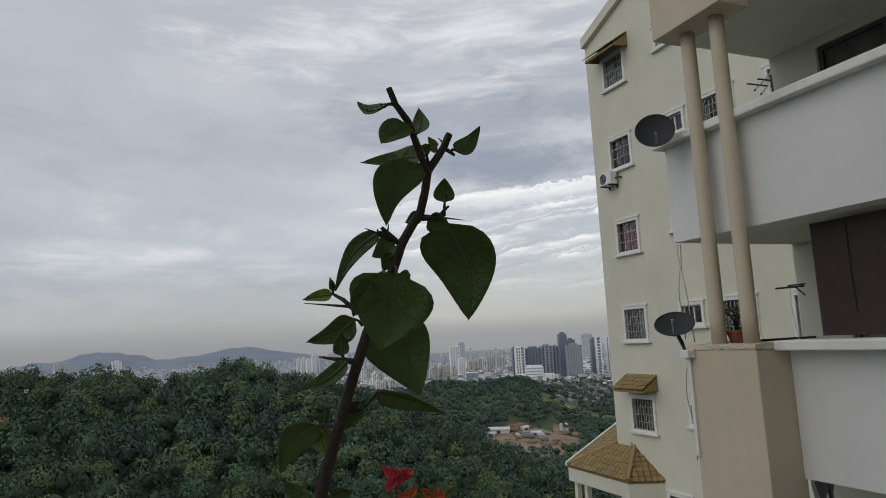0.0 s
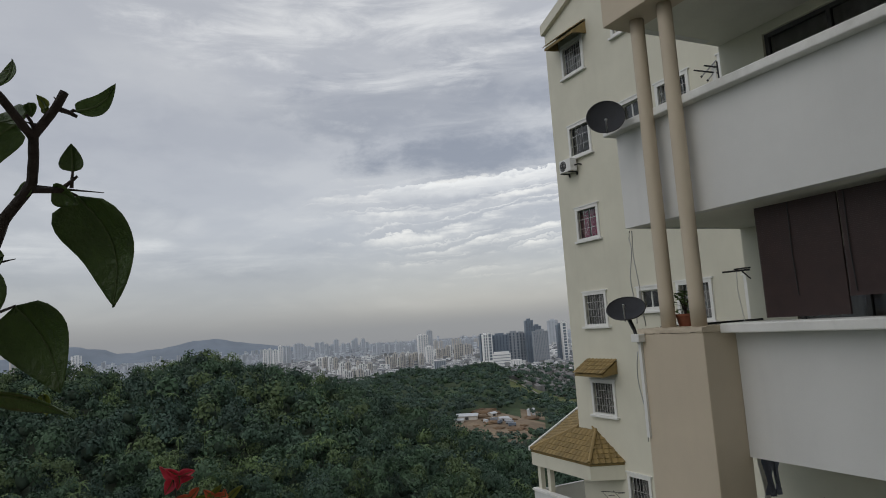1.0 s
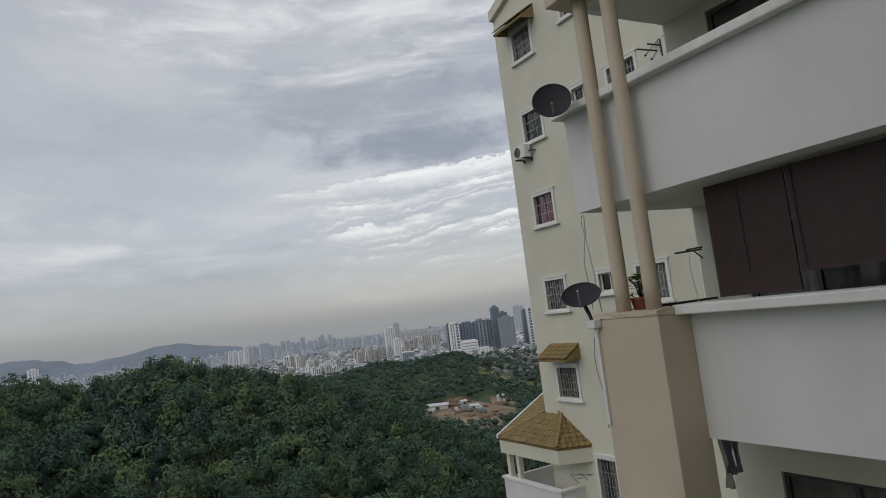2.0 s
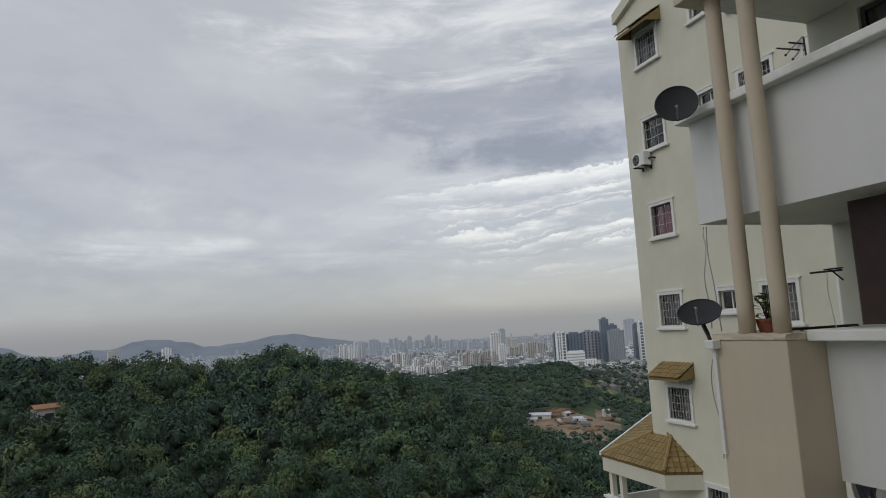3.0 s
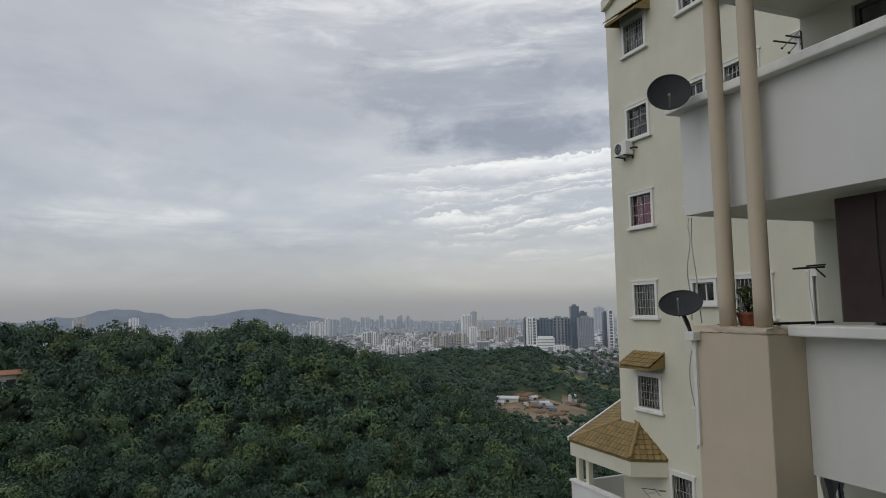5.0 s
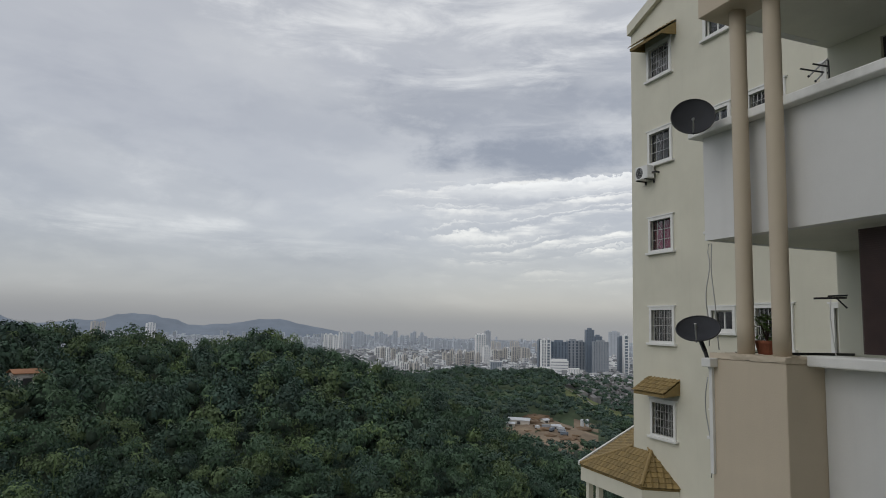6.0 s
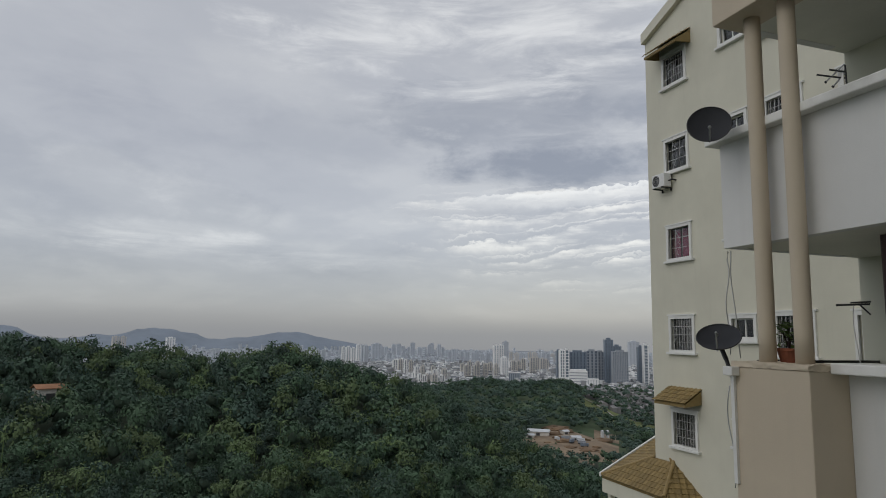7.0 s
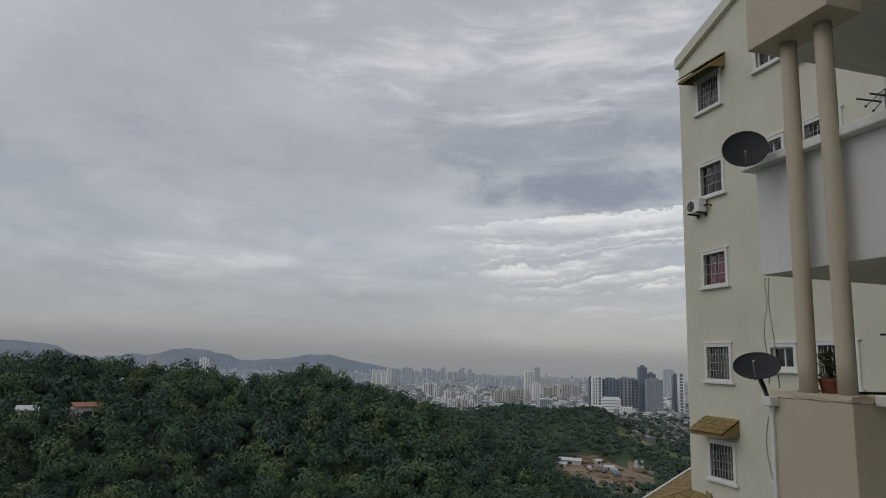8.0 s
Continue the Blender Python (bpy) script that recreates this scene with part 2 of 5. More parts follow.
# blue raised a little in this foliage colour to carry haze
M_FOREST = material("forest_foliage", (0.056, 0.106, 0.054), 0.75, var=0.2, scale=0.035, fine_scale=0.5, bump=0.0, stain=(0.074, 0.115, 0.042), stain_amt=0.4, island=0.2)
M_BARK = material("pale_bark", (0.16, 0.14, 0.11), 0.9, var=0.2, scale=1.0, bump=0.2)
M_GROUND = material("forest_floor", (0.026, 0.043, 0.020), 0.9, var=0.3, scale=0.02, fine_scale=0.3, bump=0.0, stain=(0.036, 0.05, 0.022), stain_amt=0.6)
M_GRASS = material("rough_grass", (0.125, 0.15, 0.045), 0.9, var=0.25, scale=0.05, fine_scale=0.8, bump=0.0)
M_EARTH = material("bare_earth", (0.235, 0.175, 0.115), 0.95, var=0.3, scale=0.06, fine_scale=0.6, bump=0.0, stain=(0.36, 0.29, 0.20), stain_amt=0.8)
M_REDEARTH = material("red_earth", (0.21, 0.14, 0.085), 0.95, var=0.35, scale=0.06, fine_scale=0.6, bump=0.0)
M_SHED = material("pale_metal_roof", (0.58, 0.60, 0.62), 0.5, var=0.08, scale=0.3, fine_scale=4, bump=0.0)
M_CLAY = material("clay_roof", (0.34, 0.17, 0.09), 0.8, var=0.15, scale=0.4, fine_scale=6, bump=0.0)
M_HOUSE = material("house_wall", (0.62, 0.58, 0.52), 0.8, var=0.1, scale=0.3, fine_scale=5, bump=0.0)
M_ROAD = material("pale_track", (0.30, 0.29, 0.27), 0.9, var=0.1, scale=0.1, fine_scale=1.0, bump=0.0)


def city_material(name, base, dark, floor=3.4, bay=4.2, glassy=0.5, island=0.25):
    """Plastered concrete with rows of windows, for buildings too far off to tell panes apart."""
    m = bpy.data.materials.new(name)
    m.use_nodes = True
    t = m.node_tree
    b = t.nodes["Principled BSDF"]
    b.inputs["Roughness"].default_value = 0.6
    c = t.nodes.new("ShaderNodeTexCoord")
    s = t.nodes.new("ShaderNodeSeparateXYZ")
    t.links.new(c.outputs["Object"], s.inputs[0])

    def mth(op, a, bb):
        n = t.nodes.new("ShaderNodeMath")
        n.operation = op
        for i, v in enumerate((a, bb)):
            if isinstance(v, (int, float)):
                n.inputs[i].default_value = v
            else:
                t.links.new(v, n.inputs[i])
        return n.outputs[0]

    row = mth("LESS_THAN", mth("FRACT", mth("DIVIDE", s.outputs[2], floor), 0), 0.45)
    along = mth("ADD", s.outputs[0], s.outputs[1])
    colm = mth("LESS_THAN", mth("FRACT", mth("DIVIDE", along, bay), 0), glassy)
    g = t.nodes.new("ShaderNodeNewGeometry")
    sn = t.nodes.new("ShaderNodeSeparateXYZ")
    t.links.new(g.outputs["True Normal"], sn.inputs[0])
    side = mth("LESS_THAN", sn.outputs[2], 0.5)
    fac = mth("MULTIPLY", mth("MULTIPLY", row, colm), side)
    r = t.nodes.new("ShaderNodeValToRGB")
    r.color_ramp.elements[0].color = (*[v * (1 - island) for v in base], 1)
    r.color_ramp.elements[1].color = (*[min(0.85, v * (1 + island)) for v in base], 1)
    t.links.new(g.outputs["Random Per Island"], r.inputs[0])
    x = t.nodes.new("ShaderNodeMix")
    x.data_type = "RGBA"
    x.inputs[7].default_value = (*dark, 1)
    t.links.new(fac, x.inputs[0])
    t.links.new(r.outputs[0], x.inputs[6])
    t.links.new(x.outputs[2], b.inputs["Base Color"])
    return m


M_CITY = city_material("pale_city_blocks", (0.52, 0.53, 0.54), (0.24, 0.265, 0.295), floor=6.8, bay=8.0, island=0.7)
# distance haze is put into these paler, bluer wall and window colours
M_CITYFAR = city_material("haze_tinted_city_blocks", (0.50, 0.53, 0.565), (0.40, 0.43, 0.465), floor=10.0, bay=12.0, glassy=0.6, island=0.3)
M_ROOFS = material("suburb_roofs", (0.19, 0.185, 0.18), 0.8, var=0.2, scale=0.05, fine_scale=0.5, bump=0.0, island=0.5)
M_TOWERW = material("white_tower_concrete", (0.82, 0.815, 0.80), 0.6, var=0.06, scale=0.05, fine_scale=0.5, bump=0.0)
M_TOWERD = material("slate_blue_cladding", (0.185, 0.225, 0.275), 0.4, var=0.08, scale=0.05, fine_scale=0.5, bump=0.0)
M_TOWERG = material("grey_tower_concrete", (0.33, 0.355, 0.385), 0.5, var=0.06, scale=0.05, fine_scale=0.5, bump=0.0)
M_TOWERGLASS = material("blue_grey_tower_glass", (0.19, 0.225, 0.265), 0.25, var=0.08, scale=0.05, fine_scale=0.5, bump=0.0)


# ---- building blocks ----
def mesh_from(name, bm, mat, smooth=False):
    me = bpy.data.meshes.new(name)
    bm.to_mesh(me)
    bm.free()
    for mm in mat if isinstance(mat, (list, tuple)) else (mat,):
        me.materials.append(mm)
    if smooth:
        for p in me.polygons:
            p.use_smooth = True
    return me


def part(name, bm, mat, parent=None, label="", smooth=False):
    ob = new(name, mesh_from(name, bm, mat, smooth))
    if parent is not None:
        ob.parent = parent
        ob.matrix_parent_inverse = Matrix()
    if label:
        tagged(ob, label)
    return ob


def thing(name, label, category, group="", kind="", at=(0, 0, 0)):
    ob = new(name)
    ob.location = at
    ob.empty_display_size = 0.1
    return tagged(ob, label, category, group, kind)


def box(bm, x0, x1, y0, y1, z0, z1, bevel=0.0):
    v = [bm.verts.new(p) for p in ((x0, y0, z0), (x1, y0, z0), (x1, y1, z0), (x0, y1, z0), (x0, y0, z1), (x1, y0, z1), (x1, y1, z1), (x0, y1, z1))]
    f = [bm.faces.new([v[i] for i in q]) for q in ((3, 2, 1, 0), (4, 5, 6, 7), (0, 1, 5, 4), (1, 2, 6, 5), (2, 3, 7, 6), (3, 0, 4, 7))]
    if bevel:
        edges = {e for q in f for e in q.edges}
        bmesh.ops.bevel(bm, geom=list(edges), offset=bevel, segments=2, affect="EDGES", profile=0.5)
    return bm


def boxed(*a, **k):
    return box(bmesh.new(), *a, **k)


def tube(bm, points, radius, sides=8, caps=True):
    """A round bar along points; radius is one number or one for each point."""
    pts = [Vector(p) for p in points]
    radii = radius if isinstance(radius, (list, tuple)) else [radius] * len(pts)
    rings = []
    ref = Vector((0, 0, 1))
    for i, p in enumerate(pts):
        d = (pts[min(i + 1, len(pts) - 1)] - pts[max(i - 1, 0)]).normalized()
        if abs(d.dot(ref)) > 0.95:
            ref = Vector((1, 0, 0)) if abs(d.x) < 0.9 else Vector((0, 1, 0))
        a = d.cross(ref).normalized()
        b = d.cross(a)
        rings.append([bm.verts.new(p + radii[i] * (math.cos(q) * a + math.sin(q) * b)) for q in (2 * math.pi * k / sides for k in range(sides))])
    for r0, r1 in zip(rings, rings[1:]):
        for k in range(sides):
            bm.faces.new((r0[k], r0[(k + 1) % sides], r1[(k + 1) % sides], r1[k]))
    if caps:
        bm.faces.new(rings[0][::-1])
        bm.faces.new(rings[-1])
    return bm


def prism(bm, outline, axis, lo, hi):
    """A flat outline pushed along one axis (0: x, 1: y, 2: z)."""
    def place(p, w):
        q = list(p)
        q.insert(axis, w)
        return q
    a = [bm.verts.new(place(p, lo)) for p in outline]
    b = [bm.verts.new(place(p, hi)) for p in outline]
    bm.faces.new(a)
    bm.faces.new(b[::-1])
    n = len(outline)
    for i in range(n):
        bm.faces.new((a[i], b[i], b[(i + 1) % n], a[(i + 1) % n]))
    bmesh.ops.recalc_face_normals(bm, faces=bm.faces)
    return bm


def pierced_wall(x0, x1, y0, y1, z0, z1, holes):
    """A wall across x with openings (ya, yb, za, zb) cut right through."""
    bm = bmesh.new()
    ys = sorted({y0, y1, *[h[0] for h in holes], *[h[1] for h in holes]})
    zs = sorted({z0, z1, *[h[2] for h in holes], *[h[3] for h in holes]})
    grid = {}

    def v(x, y, z):
        k = (x, y, z)
        if k not in grid:
            grid[k] = bm.verts.new(k)
        return grid[k]

    solid = {}
    for i in range(len(ys) - 1):
        for j in range(len(zs) - 1):
            cy, cz = (ys[i] + ys[i + 1]) / 2, (zs[j] + zs[j + 1]) / 2
            solid[i, j] = not any(a < cy < b and c < cz < d for a, b, c, d in holes)
    for (i, j), s in solid.items():
        if not s:
            continue
        ya, yb, za, zb = ys[i], ys[i + 1], zs[j], zs[j + 1]
        bm.faces.new((v(x0, ya, za), v(x0, ya, zb), v(x0, yb, zb), v(x0, yb, za)))
        bm.faces.new((v(x1, ya, za), v(x1, yb, za), v(x1, yb, zb), v(x1, ya, zb)))
        for di, dj, q in ((-1, 0, ((ya, za), (ya, zb))), (1, 0, ((yb, zb), (yb, za))), (0, -1, ((yb, za), (ya, za))), (0, 1, ((ya, zb), (yb, zb)))):
            if not solid.get((i + di, j + dj), False):
                (a, b), (c, d) = q
                bm.faces.new((v(x0, a, b), v(x1, a, b), v(x1, c, d), v(x0, c, d)))
    bmesh.ops.recalc_face_normals(bm, faces=bm.faces)
    return bm


# ---- ground: one sheet from under the tower block to the horizon ----
def curve(a, xs, ys):
    return float(np.interp(a, xs, ys))


RIDGE_A = (-60, -25, -15.6, -12.5, -10.6, -8.7, -6.7, -4.6, -2.5, 0, 2.3, 4.6, 6.4, 8.4, 10.8, 13.2, 15.1, 16.1, 17.6, 19.1, 20.5, 22.9, 26.3, 28.1, 32.2, 33.5, 40, 60)
RIDGE_E = (-1.0, -0.8, -0.7, -0.55, -0.75, -1.0, -1.15, -1.15, -1.5, -1.65, -1.6, -1.4, -1.1, -1.95, -2.6, -2.95, -3.5, -4.05, -4.6, -5.0, -5.8, -6.9, -8.6, -9.8, -11.4, -13.4, -15.5, -15.5)
FAR_A = (-60, 10, 17, 19.1, 20.5, 22.4, 24.8, 27.6, 29, 30, 31.35, 33.2, 35.2, 37, 42, 60)
FAR_E = (-6.9, -6.4, -4.9, -4.4, -3.95, -3.65, -3.8, -3.7, -3.55, -3.75, -4.45, -5.1, -5.9, -6.4, -6.6, -6.6)
PLAIN = -100.0


def ease(v):
    v = min(1.0, max(0.0, v))
    return v * v * (3 - 2 * v)


def ground_z(x, y):
    d, a = math.hypot(x, y), math.degrees(math.atan2(x, y))
    if abs(a) > 60:
        back = ease((abs(a) - 60) / 40)
        a = math.copysign(60, a)
    else:
        back = 0.0
    d1 = curve(a, (-60, 10, 20, 34, 60), (390, 380, 350, 250, 220))
    z1 = 1.3 + math.tan(radians(curve(a, RIDGE_A, RIDGE_E))) * d1 - 12.8
    z2 = 1.3 + math.tan(radians(curve(a, FAR_A, FAR_E))) * 900 - 9
    if d < 130:
        z = -50 - 6 * ease((d - 20) / 110)
    elif d < d1:
        z = -56 + (z1 + 56) * ease((d - 130) / (d1 - 130)) ** 0.85
    elif d < 520:
        z = z1 + (-92 - z1) * ease((d - d1) / min(140.0, 520 - d1))
    elif d < 900:
        z = -92 + (z2 + 92) * ((d - 520) / 380) ** 0.9
    elif d < 1300:
        z = z2 + (PLAIN - z2) * ease((d - 900) / 400)
    else:
        z = PLAIN
    n = noise.noise((x * 0.012, y * 0.012, 0)) * 4 + noise.noise((x * 0.04, y * 0.04, 3)) * 1.5
    z += n * min(1.0, max(0.0, (d - 60) / 80)) * (1.0 if d < 1100 else 0.2)
    return z * (1 - back) + (-52) * back if d < 900 else z


CLEAR = (292.0, 502.0)


def in_clearing(x, y):
    u, v = x - CLEAR[0], y - CLEAR[1]
    c, s = math.cos(radians(30)), math.sin(radians(30))
    p, q = u * c - v * s, u * s + v * c
    if math.hypot(x - 353, y - 545) < 16:
        return True
    return (p / 42) ** 2 + (q / 66) ** 2 + 0.5 * noise.noise((x * 0.05, y * 0.05, 5)) < 1.0


def build_ground():
    az = np.concatenate([np.arange(-180, -30, 6.0), np.arange(-30, 46, 1.0), np.arange(46, 180, 6.0)])
    ds = np.concatenate([[0.5, 15, 40, 70, 100], np.arange(130, 420, 14), np.arange(420, 1000, 18), np.geomspace(1000, 4950, 26)])
    verts, faces = [], []
    for d in ds:
        for a in az:
            x, y = d * math.sin(radians(a)), d * math.cos(radians(a))
            verts.append((x, y, ground_z(x, y)))
    n = len(az)
    for i in range(len(ds) - 1):
        for j in range(n):
            k = (j + 1) % n
            faces.append((i * n + j, i * n + k, (i + 1) * n + k, (i + 1) * n + j))
    verts.append((0, 0, -50))
    c = len(verts) - 1
    faces += [(j, c, (j + 1) % n) for j in range(n)]
    me = bpy.data.meshes.new("ground")
    me.from_pydata(verts, [], faces)
    for m in (M_GROUND, M_EARTH, M_GRASS, M_PLAINLAND, M_FARTOWN, M_SCRUB):
        me.materials.append(m)
    for p in me.polygons:
        p.use_smooth = True
        x, y, z = p.center
        d, a = math.hypot(x, y), math.degrees(math.atan2(x, y))
        if in_clearing(x, y):
            p.material_index = 1
        elif 770 < d < 890 and 31.0 < a < 37.5:
            p.material_index = 2
        elif 560 < d < 1100 and a > 14:
            p.material_index = 5
        # the plain takes haze-tinted colours, palest beyond 2500 m
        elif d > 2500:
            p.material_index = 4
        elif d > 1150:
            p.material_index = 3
    me.update()
    ob = new("ground", me)
    bm = bmesh.new()
    bm.from_mesh(me)
    bmesh.ops.recalc_face_normals(bm, faces=bm.faces)
    if sum(f.normal.z for f in bm.faces) < 0:
        bmesh.ops.reverse_faces(bm, faces=bm.faces)
    bm.to_mesh(me)
    bm.free()
    tagged(ob, "wooded hills falling to a wide city plain", "ground", kind="structure")


M_SCRUB = material("hillside_scrub", (0.070, 0.105, 0.048), 0.9, var=0.3, scale=0.03, fine_scale=0.4, bump=0.0, stain=(0.10, 0.125, 0.05), stain_amt=0.6)
# built-up land paled to grey-blue, with haze put into the colour
M_FARTOWN = material("haze_tinted_built_up_plain", (0.29, 0.315, 0.345), 0.9, var=0.15, scale=0.004, fine_scale=0.02, bump=0.0)
# dark green land with some blue haze mixed into its colour
M_PLAINLAND = material("haze_tinted_plain", (0.10, 0.135, 0.13), 0.9, var=0.3, scale=0.006, fine_scale=0.03, bump=0.0, stain=(0.16, 0.18, 0.185), stain_amt=0.6)
# leaf tones that differ by crown, each with slight haze blue added
M_FOREST_B = material("olive_foliage", (0.084, 0.126, 0.048), 0.75, var=0.3, scale=0.04, fine_scale=0.5, bump=0.0, island=0.2)
M_FOREST_C = material("deep_green_foliage", (0.042, 0.083, 0.050), 0.75, var=0.3, scale=0.04, fine_scale=0.5, bump=0.0, island=0.2)
M_FOREST_E = material("bright_new_foliage", (0.112, 0.170, 0.060), 0.75, var=0.3, scale=0.04, fine_scale=0.5, bump=0.0, island=0.25)
M_FOREST_F = material("blue_green_foliage", (0.036, 0.072, 0.050), 0.75, var=0.3, scale=0.04, fine_scale=0.5, bump=0.0, island=0.25)
# foliage lightened and blued to paint haze over the far slope
M_FOREST_D = material("haze_tinted_slope_foliage", (0.074, 0.124, 0.094), 0.8, var=0.3, scale=0.02, fine_scale=0.2, bump=0.0, island=0.2)
# dark green of the crown cores: shade between leaf clumps put into colour
M_SHADE = material("crown_inner_shade", (0.030, 0.052, 0.030), 0.9, var=0.3, scale=0.3, fine_scale=2.0, bump=0.0)
build_ground()


# ---- forest: thousands of crowns of leaf clumps, one mesh a hillside ----
def crown_template(rng, clumps, size):
    """Leaf clumps over a lumpy crown of unit radius: an array of quads (n, 4, 3)."""
    lobes = rng.normal(size=(7, 3)) * (0.38, 0.38, 0.25) + (0, 0, 0.1)
    lobes[0] = (0, 0, 0.25)
    radii = rng.uniform(0.36, 0.56, 7)
    radii[0] = 0.66
    quads = []
    for _ in range(clumps):
        k = rng.integers(7)
        n = rng.normal(size=3)
        n[2] = abs(n[2]) * 1.2 - 0.25
        n /= np.linalg.norm(n)
        c = lobes[k] + n * radii[k] * rng.uniform(0.85, 1.04)
        n = n + c * 0.9
        n /= np.linalg.norm(n)
        t = np.cross(n + rng.normal(size=3) * 0.45, rng.normal(size=3))
        t /= np.linalg.norm(t)
        b = np.cross(n, t) + rng.normal(size=3) * 0.18
        s = size * rng.uniform(0.5, 1.25)
        b *= s * 0.75
        t *= s
        quads.append([c - t * 0.8, c - b + t * rng.uniform(-0.3, 0.3), c + t * 0.8, c + b + t * rng.uniform(-0.3, 0.3)])
    return np.array(quads)


def core_template(rng):
    bm = bmesh.new()
    bmesh.ops.create_icosphere(bm, subdivisions=1, radius=0.42)
    v = np.array([p.co[:] for p in bm.verts]) * (1, 1, 0.75) + rng.normal(size=(len(bm.verts), 3)) * 0.08
    f = np.array([[q.index for q in p.verts] for p in bm.faces])
    bm.free()
    return v, f


def forest(name, label, spots, clumps, size, mats, seed):
    """spots: rows of x, y, z of the crown's middle, radius, height and a kind."""
    rng = np.random.default_rng(seed)
    shapes = [crown_template(rng, clumps, size) for _ in range(7)]
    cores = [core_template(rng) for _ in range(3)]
    vs, fq, ft, mq, mt, base = [], [], [], [], [], 0
    for x, y, z, r, h, k in spots:
        s = shapes[rng.integers(7)]
        a = rng.uniform(0, 6.283)
        rot = np.array([[math.cos(a), -math.sin(a), 0], [math.sin(a), math.cos(a), 0], [0, 0, 1]])
        q = (s.reshape(-1, 3) @ rot.T) * (r, r, h) + (x, y, z)
        vs.append(q)
        n = len(q) // 4
        fq.append(np.arange(base, base + 4 * n).reshape(-1, 4))
        mq.append(np.full(n, k))
        base += 4 * n
        # a dark lump inside each crown stands for its inner shade
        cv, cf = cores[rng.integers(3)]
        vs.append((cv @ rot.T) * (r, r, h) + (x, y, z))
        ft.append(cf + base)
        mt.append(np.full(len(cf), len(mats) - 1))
        base += len(cv)
    v, fq, ft = np.concatenate(vs), np.concatenate(fq), np.concatenate(ft)
    me = bpy.data.meshes.new(name)
    me.vertices.add(len(v))
    me.vertices.foreach_set("co", v.astype(np.float32).ravel())
    loops = np.concatenate([fq.ravel(), ft.ravel()])
    me.loops.add(len(loops))
    me.loops.foreach_set("vertex_index", loops.astype(np.int32))
    me.polygons.add(len(fq) + len(ft))
    starts = np.concatenate([np.arange(len(fq)) * 4, len(fq) * 4 + np.arange(len(ft)) * 3])
    me.polygons.foreach_set("loop_start", starts.astype(np.int32))
    me.polygons.foreach_set("material_index", np.concatenate(mq + mt).astype(np.int32))
    for m in mats:
        me.materials.append(m)
    me.update(calc_edges=True)
    return tagged(new(name, me), label, "forest", kind="stuff")


HOUSES = ((-11.3, 290), (-14.9, 284), (-18.6, 284))


def by_house(x, y):
    d, a = math.hypot(x, y), math.degrees(math.atan2(x, y))
    return any(hd - 10 < d < hd + 8 and abs(a - ha) < 0.9 for ha, hd in HOUSES)


def near_spots(rng):
    rows = []
    d = 108.0
    while d < 440:
        step = 6.7 + 2.2 * ease((d - 190) / 60)
        broad = 1.0 + 0.36 * ease((d - 190) / 60)
        for a in np.arange(-20, 38.5, math.degrees(step / d)):
            if a < 18 and d > 405:
                continue
            aa, dd = radians(a + rng.uniform(-0.45, 0.45) * math.degrees(step / d)), d + rng.uniform(-0.5, 0.5) * step
            x, y = dd * math.sin(aa), dd * math.cos(aa)
            if in_clearing(x, y) or by_house(x, y) or (x > 12 and math.hypot(x - 20, y - 15) < 40):
                continue
            r = rng.uniform(2.9, 5.0) * broad * (1.3 if rng.random() < 0.10 else 1.0)
            tall = rng.uniform(3.0, 11.5) + (3.0 if rng.random() < 0.07 else 0.0)
            n = 0.45 * noise.noise((x * 0.02, y * 0.02, 8)) + rng.normal() * 0.42
            k = 3 if n > 0.72 else (1 if n > 0.38 else (0 if n > 0.0 else (4 if n < -0.45 else 2)))
            rows.append((x, y, ground_z(x, y) + tall, r, r * rng.uniform(0.9, 1.35), k))
            for _ in range(1):
                a2, d2 = aa + rng.uniform(-0.5, 0.5) * step / d, dd + rng.uniform(-0.5, 0.5) * step
                x, y = d2 * math.sin(a2), d2 * math.cos(a2)
                if not (in_clearing(x, y) or by_house(x, y)):
                    r = rng.uniform(2.5, 4.0) * broad
                    rows.append((x, y, ground_z(x, y) + rng.uniform(1.0, 3.5), r, r * 0.8, rng.choice([0, 2, 4])))
        d += step * 0.93
    return rows


def far_spots(rng):
    rows = []
    d = 440.0
    while d < 1420:
        step = 8.8
        for a in np.arange(15, 39, math.degrees(step / d)):
            aa, dd = radians(a + rng.uniform(-0.45, 0.45) * math.degrees(step / d)), d + rng.uniform(-0.5, 0.5) * step
            x, y = dd * math.sin(aa), dd * math.cos(aa)
            if in_clearing(x, y):
                if rng.random() < 0.14:
                    r = rng.uniform(1.2, 2.6)
                    rows.append((x, y, ground_z(x, y) + 0.8, r, r * 0.8, 1))
                continue
            if 775 < dd < 885 and 31.2 < a < 37.2 and rng.random() < 0.88:
                continue
            bare = noise.noise((x * 0.011, y * 0.011, 12))
            if 600 < dd < 1000 and bare > (0.35 if a > 31 else 0.55) and rng.random() < 0.7:
                for _ in range(3):
                    r = rng.uniform(1.0, 2.2)
                    bx, by = x + rng.uniform(-4, 4), y + rng.uniform(-4, 4)
                    rows.append((bx, by, ground_z(bx, by) + 0.6, r, r * 0.7, 1))
                continue
            if dd > 930 and rng.random() < (0.55 if dd < 1120 else 0.8):
                continue
            r = rng.uniform(3.4, 6.4)
            rows.append((x, y, ground_z(x, y) + rng.uniform(3.5, 7.5), r, r * rng.uniform(0.6, 0.95), int(rng.random() < 0.3)))
        d += step
    return rows


tree_rng = np.random.default_rng(11)
spots_ = near_spots(tree_rng)
